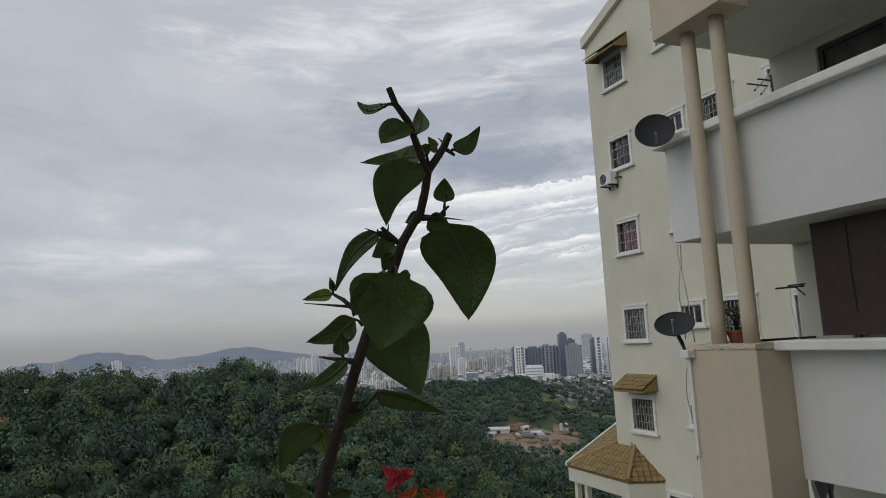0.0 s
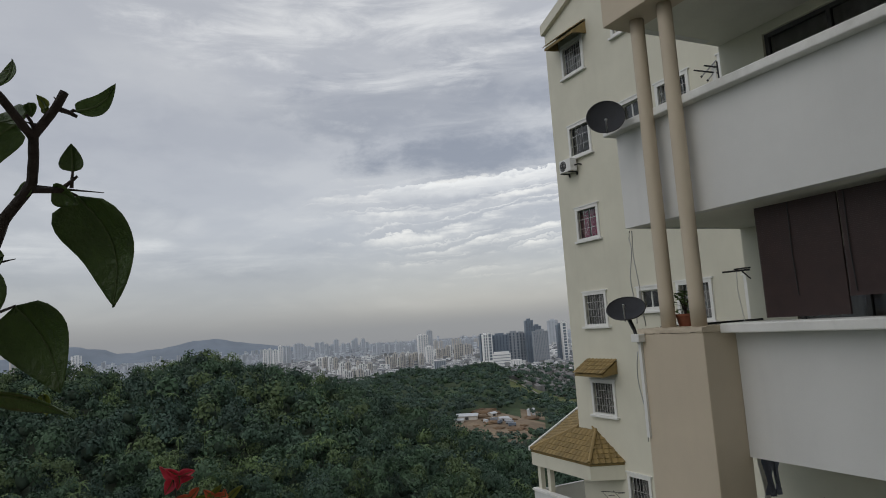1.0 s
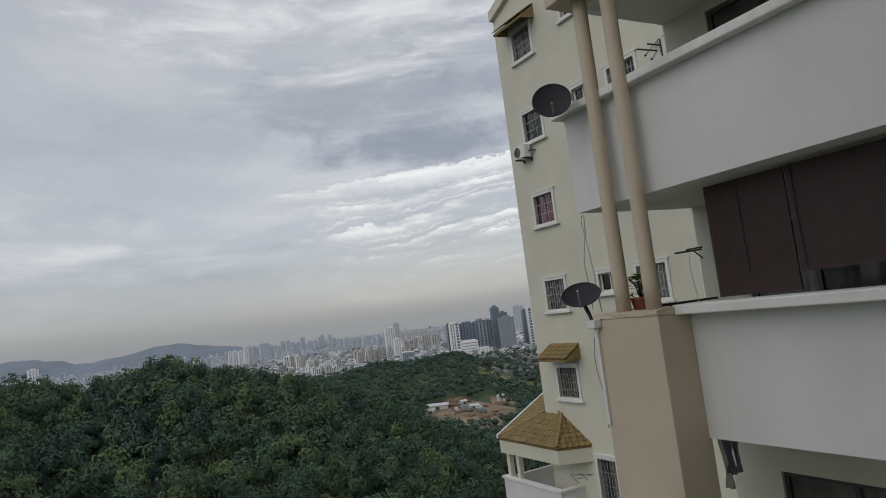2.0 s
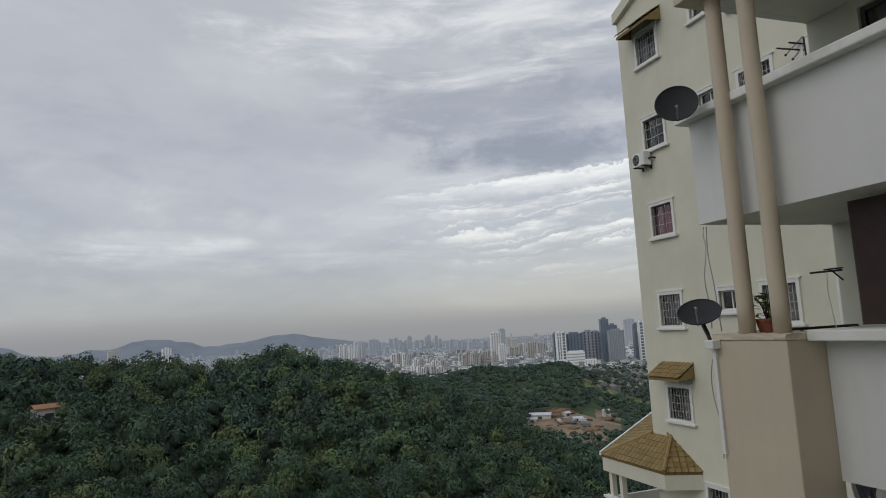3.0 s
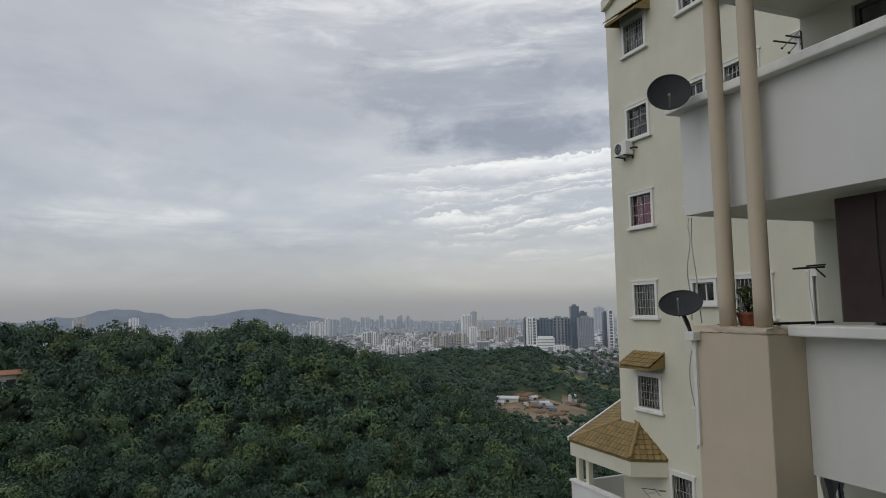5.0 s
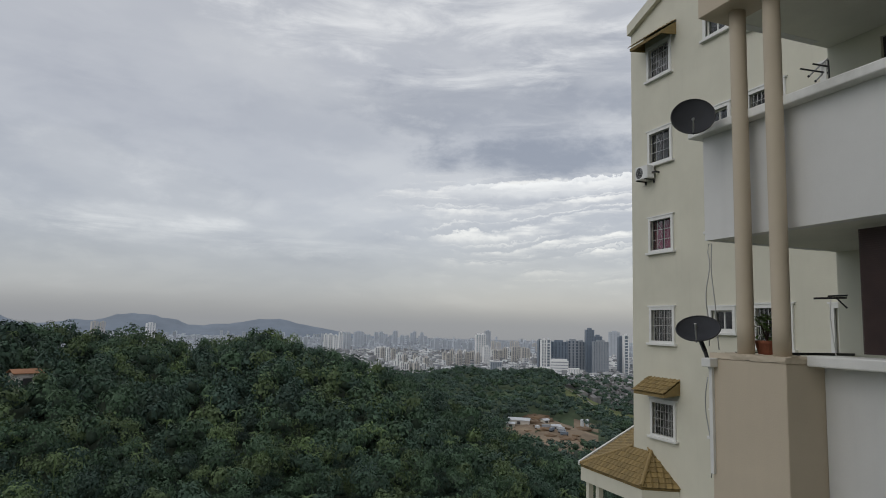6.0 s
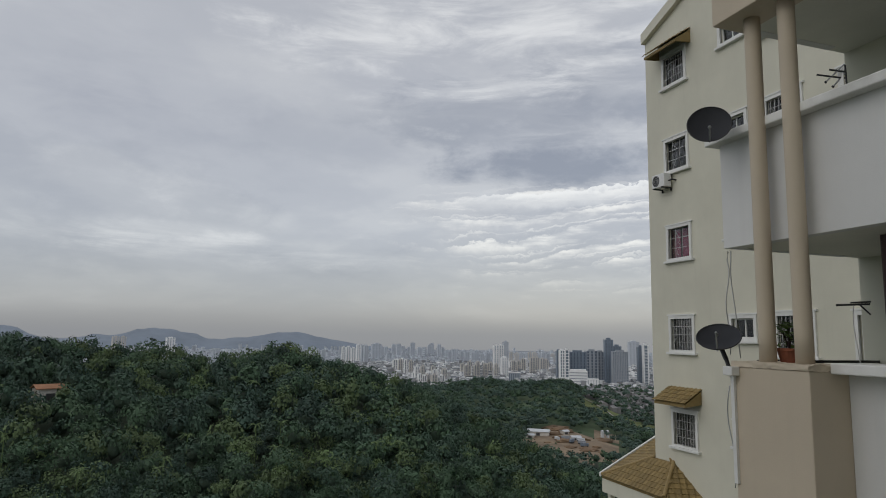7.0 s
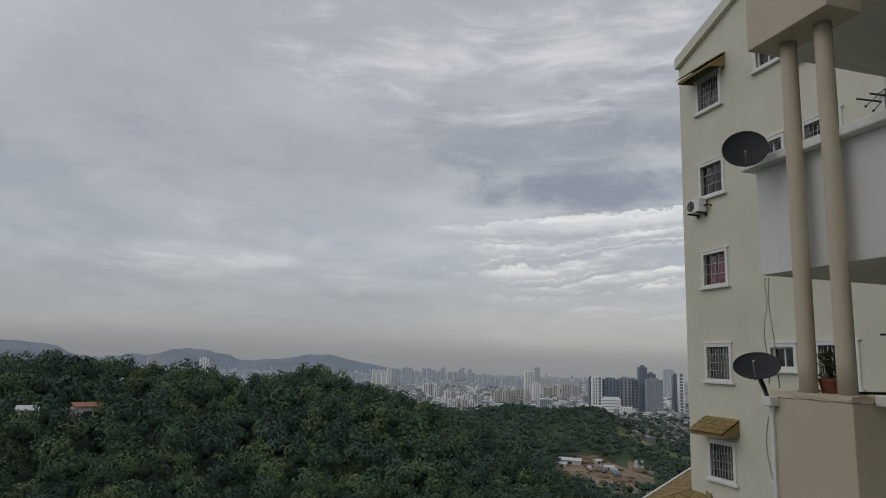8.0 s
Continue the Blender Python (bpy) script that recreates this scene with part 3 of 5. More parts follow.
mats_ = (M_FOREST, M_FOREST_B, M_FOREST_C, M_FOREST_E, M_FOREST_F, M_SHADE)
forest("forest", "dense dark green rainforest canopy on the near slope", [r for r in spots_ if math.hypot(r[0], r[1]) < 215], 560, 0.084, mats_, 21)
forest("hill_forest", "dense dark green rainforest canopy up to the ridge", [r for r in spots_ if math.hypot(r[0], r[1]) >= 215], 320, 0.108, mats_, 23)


def palms(rng):
    """Feathery palms standing out of the canopy."""
    verts, faces = [], []
    for _ in range(60):
        a, d = radians(rng.uniform(-18, 33)), rng.uniform(120, 360)
        x, y = d * math.sin(a), d * math.cos(a)
        z = ground_z(x, y) + rng.uniform(10.5, 14.5)
        for k in range(13):
            h, rise, ln = rng.uniform(0, 6.283), rng.uniform(-0.1, 0.9), rng.uniform(2.0, 3.2)
            c, s = math.cos(h), math.sin(h)
            for q in range(5):
                t0 = q / 5
                for side in (-1, 1):
                    u0, u1 = t0 * ln, (t0 + 0.2) * ln
                    z0, z1 = z + rise * u0 - 0.28 * u0 * u0, z + rise * u1 - 0.28 * u1 * u1
                    w = 0.42 * (1 - t0 * 0.6)
                    b = len(verts)
                    verts.extend([(x + c * u0, y + s * u0, z0), (x + c * u1, y + s * u1, z1), (x + c * (u1 + 0.25) - s * w * side, y + s * (u1 + 0.25) + c * w * side, z1 - 0.22)])
                    faces.append((b, b + 1, b + 2))
        b = len(verts)
        for zz, r in ((z - 12, 0.22), (z, 0.13)):
            verts.extend([(x + r * math.cos(q * 1.5708), y + r * math.sin(q * 1.5708), zz) for q in range(4)])
        faces.extend([(b + q, b + (q + 1) % 4, b + 4 + (q + 1) % 4, b + 4 + q) for q in range(4)])
    me = bpy.data.meshes.new("palms")
    me.from_pydata(verts, [], faces)
    me.materials.append(M_FOREST_E)
    me.update()
    tagged(new("palms", me), "pale green feathery palms among the forest crowns", "palms", kind="stuff")


palms(np.random.default_rng(77))
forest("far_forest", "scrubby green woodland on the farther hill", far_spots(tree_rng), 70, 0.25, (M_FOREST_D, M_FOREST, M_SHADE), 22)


# ---- far hills, town and towers ----
def hills():
    """Blue-grey ranges behind the city, out of reach; haze is put into their colour."""
    A = (-60, -30, -20, -15.7, -15, -14.3, -13.6, -12.5, -11.4, -10.2, -8.7, -7.4, -6.4, -5.6, -4.3, -3.1, -2.4, -1.3, -0.4, 0.5, 2.7, 4.1, 5.4, 6.8, 8, 9.2, 10.2, 11.7, 14, 25, 60)
    E = (0.4, 0.5, 0.6, 0.39, 0.38, 0.24, 0.11, -0.44, -0.66, -0.6, -0.28, -0.33, -0.17, 0.17, 0.3, 0.2, 0.0, -0.1, -0.49, -0.53, -0.35, -0.13, 0.1, 0.14, -0.11, -0.36, -0.52, -0.77, -1.1, -1.4, -1.4)
    bm = bmesh.new()
    rows = []
    for a in np.arange(-60, 60.1, 0.4):
        e = curve(a, A, E) + 0.07 * noise.noise((a * 0.9, 0, 4)) + 0.05 * noise.noise((a * 3.1, 0, 9))
        top = 1.3 + math.tan(radians(e)) * 4600
        x, y = math.sin(radians(a)), math.cos(radians(a))
        rows.append([bm.verts.new((x * r, y * r, z)) for r, z in ((4150, PLAIN - 5), (4350, (top + PLAIN) / 2 - 8 + 14 * noise.noise((a * 2, 1, 1))), (4600, top), (4900, PLAIN - 5))])
    for p, q in zip(rows, rows[1:]):
        for i in range(3):
            bm.faces.new((p[i], q[i], q[i + 1], p[i + 1]))
    bmesh.ops.recalc_face_normals(bm, faces=bm.faces)
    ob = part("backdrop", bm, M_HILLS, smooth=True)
    tagged(ob, "low hills behind the city, haze put into blue-grey colour", "hills", kind="structure")


# pale blue-grey stands for the air in front of the hills
M_HILLS = material("haze_tinted_hills", (0.215, 0.255, 0.305), 1.0, var=0.12, scale=0.004, fine_scale=0.02, bump=0.0)
hills()


def polar(a, d):
    return d * math.sin(radians(a)), d * math.cos(radians(a))


def city(name, label, rows, mat):
    """rows of x, y, z, width, depth, height, turn."""
    verts, faces = [], []
    for x, y, z, w, dp, h, r in rows:
        c, s = math.cos(r), math.sin(r)
        b = len(verts)
        for zz in (z - 4, z + h):
            for u, v in ((-w, -dp), (w, -dp), (w, dp), (-w, dp)):
                verts.append((x + (u * c - v * s) / 2, y + (u * s + v * c) / 2, zz))
        faces += [tuple(b + i for i in q) for q in ((4, 5, 6, 7), (0, 1, 5, 4), (1, 2, 6, 5), (2, 3, 7, 6), (3, 0, 4, 7))]
    me = bpy.data.meshes.new(name)
    me.from_pydata(verts, [], faces)
    me.materials.append(mat)
    me.update()
    tagged(new(name, me), label, "buildings", kind="stuff")


def gabled(name, label, rows, mat):
    """Small pitched-roof houses: rows of x, y, z, width, depth, height, turn."""
    verts, faces = [], []
    for x, y, z, w, dp, h, r in rows:
        c, s = math.cos(r), math.sin(r)
        b = len(verts)
        for u, v, zz in ((-w, -dp, z + h * 0.6), (w, -dp, z + h * 0.6), (w, dp, z + h * 0.6), (-w, dp, z + h * 0.6), (-w, 0, z + h), (w, 0, z + h), (-w, -dp, z - 3), (w, -dp, z - 3), (w, dp, z - 3), (-w, dp, z - 3)):
            verts.append((x + (u * c - v * s) / 2, y + (u * s + v * c) / 2, zz))
        faces += [tuple(b + i for i in q) for q in ((0, 1, 5, 4), (2, 3, 4, 5), (0, 4, 3), (1, 2, 5), (6, 7, 1, 0), (7, 8, 2, 1), (8, 9, 3, 2), (9, 6, 0, 3))]
    me = bpy.data.meshes.new(name)
    me.from_pydata(verts, [], faces)
    me.materials.append(mat)
    me.update()
    tagged(new(name, me), label, "houses", kind="stuff")


city_rng = np.random.default_rng(5)


def city_rows(n, d0, d1, a0, a1, low, high, tall_share, tall):
    rows = []
    for _ in range(n):
        d = math.sqrt(city_rng.uniform(d0 * d0, d1 * d1))
        a = city_rng.uniform(a0, a1)
        x, y = polar(a, d)
        h = city_rng.uniform(low, high)
        w, dp = city_rng.uniform(6, 20), city_rng.uniform(6, 12)
        if city_rng.random() < tall_share:
            h, w, dp = city_rng.uniform(*tall), city_rng.uniform(8, 18), city_rng.uniform(8, 13)
        rows.append((x, y, PLAIN, w, dp, h, city_rng.choice([0.3, 0.5, 0.9, 1.2])))
    return rows


city("city_blocks", "pale low and mid-rise city blocks on the plain", city_rows(5200, 1300, 2500, 11, 46, 3, 7, 0.06, (9, 17)), M_CITY)
city("distant_city", "city spreading to the horizon, coloured grey-blue for haze", city_rows(4200, 2500, 4300, -14, 46, 3, 9, 0.07, (14, 36)), M_CITYFAR)
SUBURB = [polar(a, d) for a, d in zip(city_rng.uniform(31.5, 42, 520), city_rng.uniform(880, 1420, 520))] + [polar(a, d) for a, d in zip(city_rng.uniform(17, 32, 240), city_rng.uniform(1250, 1420, 240))]
gabled("suburb", "brown-roofed suburb houses below the far hill", [(x, y, ground_z(x, y), w, dp, 6.0, t) for (x, y), w, dp, t in zip(SUBURB, city_rng.uniform(7, 18, 760), city_rng.uniform(6, 10, 760), city_rng.choice([0.2, 0.6, 1.3], 760))], M_ROOFS)


# concrete paled and blued so that the farthest blocks carry haze
M_TOWERHAZE = material("haze_tinted_tower_concrete", (0.52, 0.55, 0.59), 0.7, var=0.06, scale=0.05, fine_scale=0.5, bump=0.0)
# mid grey puts the shade of the recessed fronts into their colour
M_FLATGLASS = material("shade_toned_balcony_fronts", (0.25, 0.275, 0.30), 0.6, var=0.15, scale=0.05, fine_scale=0.5, bump=0.0)
M_TOWERCORE = material("dark_blue_tower_glass", (0.10, 0.13, 0.175), 0.3, var=0.1, scale=0.05, fine_scale=0.5, bump=0.0)
M_TOWERC = material("cream_tower_concrete", (0.57, 0.54, 0.50), 0.7, var=0.08, scale=0.05, fine_scale=0.5, bump=0.0)


def tower(a, d, width, el_top, wall, glass, label, fins=4, deep=16.0, crown=True, group="city towers"):
    """A high-rise: glazed core, upright fins between the window bays, floor bands and a plant room on the roof."""
    x, y = polar(a, d)
    top = 1.3 + math.tan(radians(el_top)) * d
    z0 = PLAIN - 3
    h = top - PLAIN
    ob = thing("tower", label, "tower", group, at=(x, y, PLAIN))
    ob.rotation_euler = (0, 0, radians(-a + 12))
    w = width / 2
    part("core", boxed(-w * 0.94, w * 0.94, -deep / 2, deep / 2, -3, h * 0.975), glass, ob)
    for i in range(fins + 1):
        u = -w + 2 * w * i / fins
        fw = width * 0.5 / (fins + 1) * (0.8 if 0 < i < fins else 0.55)
        part("fin", boxed(u - fw, u + fw, -deep / 2 - 0.9, deep / 2 + 0.9, -3, h * 0.985), wall, ob)
    step = 6.6
    for k in range(1, int(h / step)):
        part("floor_band", boxed(-w * 0.96, w * 0.96, -deep / 2 - 0.4, deep / 2 + 0.4, k * step - 0.8, k * step + 0.8), wall, ob)
    if crown:
        part("roof_plant_room", boxed(-w * 0.55, w * 0.55, -deep / 4, deep / 4, h * 0.97, h + 2.5), wall, ob)
    return ob


T = 1560
# bearing, width in degrees, height of the top in degrees, distance, wall, glass, ribs, label
TOWERS = (
    (33.25, 0.60, -0.03, T, M_TOWERD, M_TOWERGLASS, 3, "tall slate-blue high-rise, the highest of the cluster"),
    (34.15, 1.22, -1.02, T - 40, M_TOWERG, M_TOWERGLASS, 9, "grey high-rise with pale upright ribs"),
    (33.90, 0.62, -0.57, T + 60, M_TOWERD, M_TOWERGLASS, 3, "dark high-rise behind the ribbed one"),
    (35.27, 0.78, -0.20, 2500, M_TOWERHAZE, M_CITYFAR, 3, "grey high-rise with haze put into its pale colour"),
    (30.67, 1.36, -1.12, T, M_TOWERD, M_TOWERCORE, 5, "broad slate-blue high-rise slab"),
    (31.85, 0.92, -1.00, T + 10, M_TOWERG, M_TOWERCORE, 3, "slate-blue high-rise with pale roof boxes"),
    (32.57, 0.48, -1.08, T + 20, M_TOWERG, M_TOWERGLASS, 2, "blue-grey high-rise beside the tallest tower"),
    (29.40, 0.36, -1.02, T - 30, M_TOWERW, M_TOWERGLASS, 2, "white and slate high-rise with a broad white rib"),
    (29.78, 0.30, -0.98, T - 28, M_TOWERW, M_TOWERGLASS, 1, "white high-rise with a plain end wall"),
    (29.07, 0.22, -1.06, T, M_TOWERD, M_TOWERGLASS, 2, "narrow dark blue high-rise slab"),
    (35.80, 0.40, -0.60, T + 20, M_TOWERD, M_TOWERGLASS, 2, "dark-glazed side of a white high-rise"),
    (36.20, 0.34, -0.44, T, M_TOWERW, M_TOWERGLASS, 1, "white high-rise with a dark stair core"),
    (37.10, 0.50, -0.45, T + 60, M_TOWERW, M_TOWERGLASS, 3, "white high-rise with slim ribs"),
    (23.82, 0.40, -0.72, 2100, M_TOWERW, M_CITYFAR, 2, "white slab block of flats"),
    (24.24, 0.36, -0.70, 2110, M_TOWERW, M_CITYFAR, 2, "white slab block of flats beside its twin"),
    (24.62, 0.42, -0.40, 2180, M_TOWERHAZE, M_CITYFAR, 3, "grey block of flats with a dark top"),
    (24.55, 0.52, -1.75, 1760, M_TOWERW, M_CITYFAR, 3, "pale block of flats below the white slabs"),
    (13.50, 0.75, -0.75, 2900, M_TOWERHAZE, M_CITYFAR, 3, "office slab coloured blue-grey for haze"),
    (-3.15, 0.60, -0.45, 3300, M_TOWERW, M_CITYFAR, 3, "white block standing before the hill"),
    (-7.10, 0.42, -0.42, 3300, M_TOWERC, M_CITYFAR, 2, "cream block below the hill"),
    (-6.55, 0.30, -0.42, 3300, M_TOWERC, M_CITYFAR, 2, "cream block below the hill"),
)
for a_, w_, e_, d_, wall_, glass_, n_, label_ in TOWERS:
    tower(a_, d_, radians(w_) * d_, e_, wall_, glass_, label_, n_)
flats_rng = random.Random(17)


def estate(a0, a1, el_top, d, count, walls, wide=0.24, spread=0.25):
    """A row of like blocks of flats between two bearings."""
    for k in range(count):
        a = a0 + (a1 - a0) * (k + 0.5 + flats_rng.uniform(-0.3, 0.3)) / count
        dd = d * (1 + flats_rng.uniform(-0.03, 0.05))
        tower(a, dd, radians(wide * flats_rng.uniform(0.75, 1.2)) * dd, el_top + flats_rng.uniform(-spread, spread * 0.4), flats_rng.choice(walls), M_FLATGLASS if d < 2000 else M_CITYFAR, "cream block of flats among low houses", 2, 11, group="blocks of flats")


estate(8.2, 9.1, -1.3, 2350, 3, (M_TOWERW, M_TOWERHAZE))
estate(10.6, 11.8, -1.05, 2300, 3, (M_TOWERW,), 0.30, 0.08)
estate(11.9, 12.8, -0.85, 2380, 3, (M_TOWERW, M_TOWERHAZE), 0.28, 0.08)
estate(15.0, 16.6, -1.95, 1760, 5, (M_TOWERW, M_TOWERC), 0.30, 0.2)
estate(16.7, 19.6, -2.75, 1500, 13, (M_TOWERW, M_TOWERW, M_TOWERC), 0.24, 0.45)
estate(17.2, 19.4, -3.35, 1400, 7, (M_TOWERW, M_TOWERC), 0.34, 0.2)
estate(20.8, 24.0, -2.25, 1680, 14, (M_TOWERC, M_TOWERC, M_TOWERW), 0.26, 0.3)
estate(24.9, 26.5, -1.9, 1950, 6, (M_TOWERC, M_TOWERW), 0.26, 0.25)
estate(26.8, 28.2, -1.75, 1950, 4, (M_TOWERC, M_TOWERC), 0.34, 0.15)
estate(19.6, 23.4, -1.25, 2700, 8, (M_TOWERHAZE,), 0.3, 0.3)
estate(13.8, 19.5, -0.75, 3300, 13, (M_TOWERHAZE,), 0.30, 0.3)
estate(24.9, 28.8, -1.3, 2700, 10, (M_TOWERHAZE, M_TOWERC), 0.3, 0.25)


def podium():
    """The white stepped car-park block at the foot of the dark towers."""
    d = 1420
    x, y = polar(31.0, d)
    u = radians(1) * d
    ob = thing("parking_podium", "long white stepped podium below the dark towers", "building", at=(x, y, PLAIN))
    ob.rotation_euler = (0, 0, radians(-28))
    part("body", boxed(-1.02 * u, 0.5 * u, -10, 10, -4, 33), M_TOWERW, ob)
    part("wing", boxed(0.505 * u, 1.42 * u, -9, 9, -4, 18), M_TOWERW, ob)
    part("low_wing", boxed(-2.4 * u, -1.03 * u, -9, 9, -4, 18), M_TOWERW, ob)
    part("upper_storey", boxed(-0.9 * u, 0.4 * u, -7, 7, 33.1, 36.5), M_TOWERW, ob)
    for k in range(5):
        part("slot", boxed(-0.98 * u, 0.46 * u, -10.2, -9.9, 5 + k * 6, 6.6 + k * 6), M_TOWERG, ob)
    for k in range(4):
        part("pilaster", boxed((0.54 + 0.22 * k) * u, (0.58 + 0.22 * k) * u, -9.3, -8.9, -3, 16), M_TOWERG, ob)
    d = 1510
    x, y = polar(25.4, d)
    ob = thing("office_block", "low grey office block before the far hill", "building", at=(x, y, PLAIN))
    ob.rotation_euler = (0, 0, radians(-25))
    part("body", boxed(-13, 13, -9, 9, -4, 22), M_TOWERG, ob)
    part("roof_edge", boxed(-13.4, 13.4, -9.4, 9.4, 22.01, 23.2), M_TOWERW, ob)
    for k in range(6):
        part("window_bay", boxed(-11.6 + 4.1 * k, -9.6 + 4.1 * k, -9.25, -8.95, 2, 20), M_TOWERGLASS, ob)


podium()


# ---- the building site in the clearing, and hillside houses ----
def shed(x, y, turn, lx, ly, h, roof, wall, label, name="shed", category="shed"):
    z = ground_z(x, y)
    ob = thing(name, label, category, at=(x, y, z))
    ob.rotation_euler = (0, 0, turn)
    part("wall", boxed(-lx / 2, lx / 2, -ly / 2, ly / 2, -2.5, h), wall, ob)
    bm = bmesh.new()
    prism(bm, [(-ly / 2 - 0.8, h - 0.2), (0, h + ly * 0.2), (ly / 2 + 0.8, h - 0.2), (ly / 2 + 0.8, h + 0.1), (0, h + ly * 0.2 + 0.3), (-ly / 2 - 0.8, h + 0.1)], 0, -lx / 2 - 0.7, lx / 2 + 0.7)
    part("roof", bm, roof, ob)
    part("door", boxed(-1.6, 1.6, -ly / 2 - 0.12, -ly / 2 - 0.02, 0, h * 0.7), M_DARKFRAME, ob)
    return ob


def sight(a, e, start=480.0):
    """Bearing and distance at which the far ground lies e degrees below the eye."""
    d = start
    while d < 1300 and math.degrees(math.atan2(ground_z(*polar(a, d)) - 1.3, d)) < e:
        d += 2.0
    return a, d


shed(*polar(*sight(27.45, -8.10)), -0.62, 19, 8, 3.6, M_SHED, M_HOUSE, "long shed with a pale metal roof at the earth site", "site_shed")
shed(*polar(*sight(26.75, -8.35)), -0.62, 7, 5, 2.6, M_SHED, M_HOUSE, "low shed with a pale metal roof at the earth site", "site_shed")
shed(*polar(*sight(29.6, -7.95)), 0.2, 6, 5, 2.4, M_SHED, M_HOUSE, "small site hut with a white roof", "site_hut", "hut")
shed(*polar(*sight(30.5, -8.35)), -0.2, 8, 5, 2.4, M_SHED, M_HOUSE, "open-sided hut with a pale roof on bare earth", "site_hut", "hut")
for a_, e_, l_ in ((35.6, -7.6, 9), (36.2, -7.5, 8), (36.5, -7.9, 10)):
    shed(*polar(*sight(a_, e_)), 0.4, l_, 6, 3.0, M_SHED, M_HOUSE, "small house with a pale roof beside the track", "house", "house")
for k_, (a_, d_) in enumerate((sight(32.68, -8.1), sight(33.08, -8.08))):
    x_, y_ = polar(a_, d_)
    silo = thing("site_tank", "white upright tank on bare earth", "tank", "tanks at the site", at=(x_, y_, ground_z(x_, y_)))
    part("shell", tube(bmesh.new(), [(0, 0, -1), (0, 0, 6.0)], 1.7, 14), M_SHED, silo, smooth=False)
    part("cap", tube(bmesh.new(), [(0, 0, 6.0), (0, 0, 6.8)], [1.8, 0.4], 14), M_SHED, silo)
bm_ = bmesh.new()
mound_rng = random.Random(3)
for k_ in range(26):
    a_, d_ = sight(mound_rng.uniform(28.2, 30.0), mound_rng.uniform(-8.0, -7.4)) if k_ < 12 else sight(mound_rng.uniform(28.0, 33.2), mound_rng.uniform(-9.4, -8.2))
    x_, y_ = polar(a_, d_)
    r_ = mound_rng.uniform(2.5, 5.5)
    g_ = bmesh.ops.create_icosphere(bm_, subdivisions=3, radius=1.0)
    for v_ in g_["verts"]:
        n_ = 1 + 0.45 * noise.noise(v_.co * 1.7 + Vector((k_, 0, 0))) + 0.3 * noise.noise(v_.co * 4.5 + Vector((0, k_, 0)))
        v_.co = Vector((x_ + v_.co.x * r_ * n_ * 1.4, y_ + v_.co.y * r_ * n_, ground_z(x_, y_) + v_.co.z * r_ * 0.38 * n_))
tagged(part("earth_mounds", bm_, M_REDEARTH, smooth=True), "heaps of reddish earth and rubble at the site", "earth", kind="stuff")
for a_, d_, n_ in ((*sight(29.0, -8.5), 0), (*sight(30.2, -8.6), 1), (*sight(31.0, -8.7), 2), (*sight(30.9, -8.5), 0), (*sight(29.7, -8.4), 2), (*sight(31.2, -8.9), 1)):
    x_, y_ = polar(a_, d_)
    lorry = thing("site_vehicle", ("white lorry parked on bare earth", "dark lorry parked on bare earth", "blue-grey digger parked on bare earth")[n_], "vehicle", "vehicles at the site", at=(x_, y_, ground_z(x_, y_) + 0.4))
    lorry.rotation_euler = (0, 0, a_ * 2)
    part("bed", boxed(-3.2, 1.6, -1.2, 1.2, 0.6, 2.8), (M_SHED, M_TOWERD, M_TOWERG)[n_], lorry)
    part("cab", boxed(1.8, 3.6, -1.2, 1.2, 0.5, 2.7, bevel=0.2), (M_SHED, M_TOWERD, M_TOWERG)[n_], lorry)
    for wx in (-2.4, -1.2, 2.6):
        part("wheel", tube(bmesh.new(), [(wx, -1.25, 0.1), (wx, 1.25, 0.1)], 0.55, 10), M_BLACK, lorry)
shed(*polar(*HOUSES[0]), 0.5, 9, 6, 6.0, M_CLAY, M_HOUSE, "bungalow with a brown tiled roof among the trees", "bungalow", "house")
shed(*polar(*HOUSES[1]), 0.2, 7, 6, 6.2, M_SHED, M_HOUSE, "bungalow with a pale grey roof among the trees", "bungalow", "house")
shed(*polar(*HOUSES[2]), 0.2, 9, 6, 6.6, M_CLAY, M_HOUSE, "bungalow with a brown roof half hidden by trees", "bungalow", "house")
# a pale track climbing past the rough grass
bm_ = bmesh.new()
rows_ = []
for k_ in range(40):
    f_ = k_ / 39
    a_, d_ = 31.2 + 6.9 * f_ + 0.25 * math.sin(f_ * 9), 880 - 150 * f_
    rows_.append([bm_.verts.new((x_, y_, ground_z(x_, y_) + 1.2)) for x_, y_ in (polar(a_, d_ - 3.5), polar(a_, d_ + 3.5))])
for p_, q_ in zip(rows_, rows_[1:]):
    bm_.faces.new((p_[0], q_[0], q_[1], p_[1]))
tagged(part("road", bm_, M_ROAD), "pale unpaved track on the far hillside", "track", kind="structure")


# ---- the cream gable block, seen across the gap ----
FX = 14.40          # its face
CORNER = 18.55      # its far corner
STOREY = 3.0
block = thing("apartment_block", "cream high-rise flats with white window surrounds and a gable", "building", at=(0, 0, 0))
holes = []
# columns of windows: y from, y to, z from, z to at our own storey
COLUMNS = {"a": (16.50, 17.52, 0.98, 1.98), "b": (13.98, 14.80, 1.38, 1.94), "c": (12.06, 13.16, 1.00, 1.98), "d": (9.75, 10.80, 0.62, 1.95)}
LEVELS = (9, 6, 3, 0, -3)
for ya, yb, za, zb in COLUMNS.values():
    holes += [(ya, yb, za + k, zb + k) for k in LEVELS]
holes.append((15.24, 16.08, -5.6, -3.92))
part("wall", pierced_wall(FX, FX + 0.22, 4.2, CORNER, -55, 12.28, holes), M_CREAM, block)
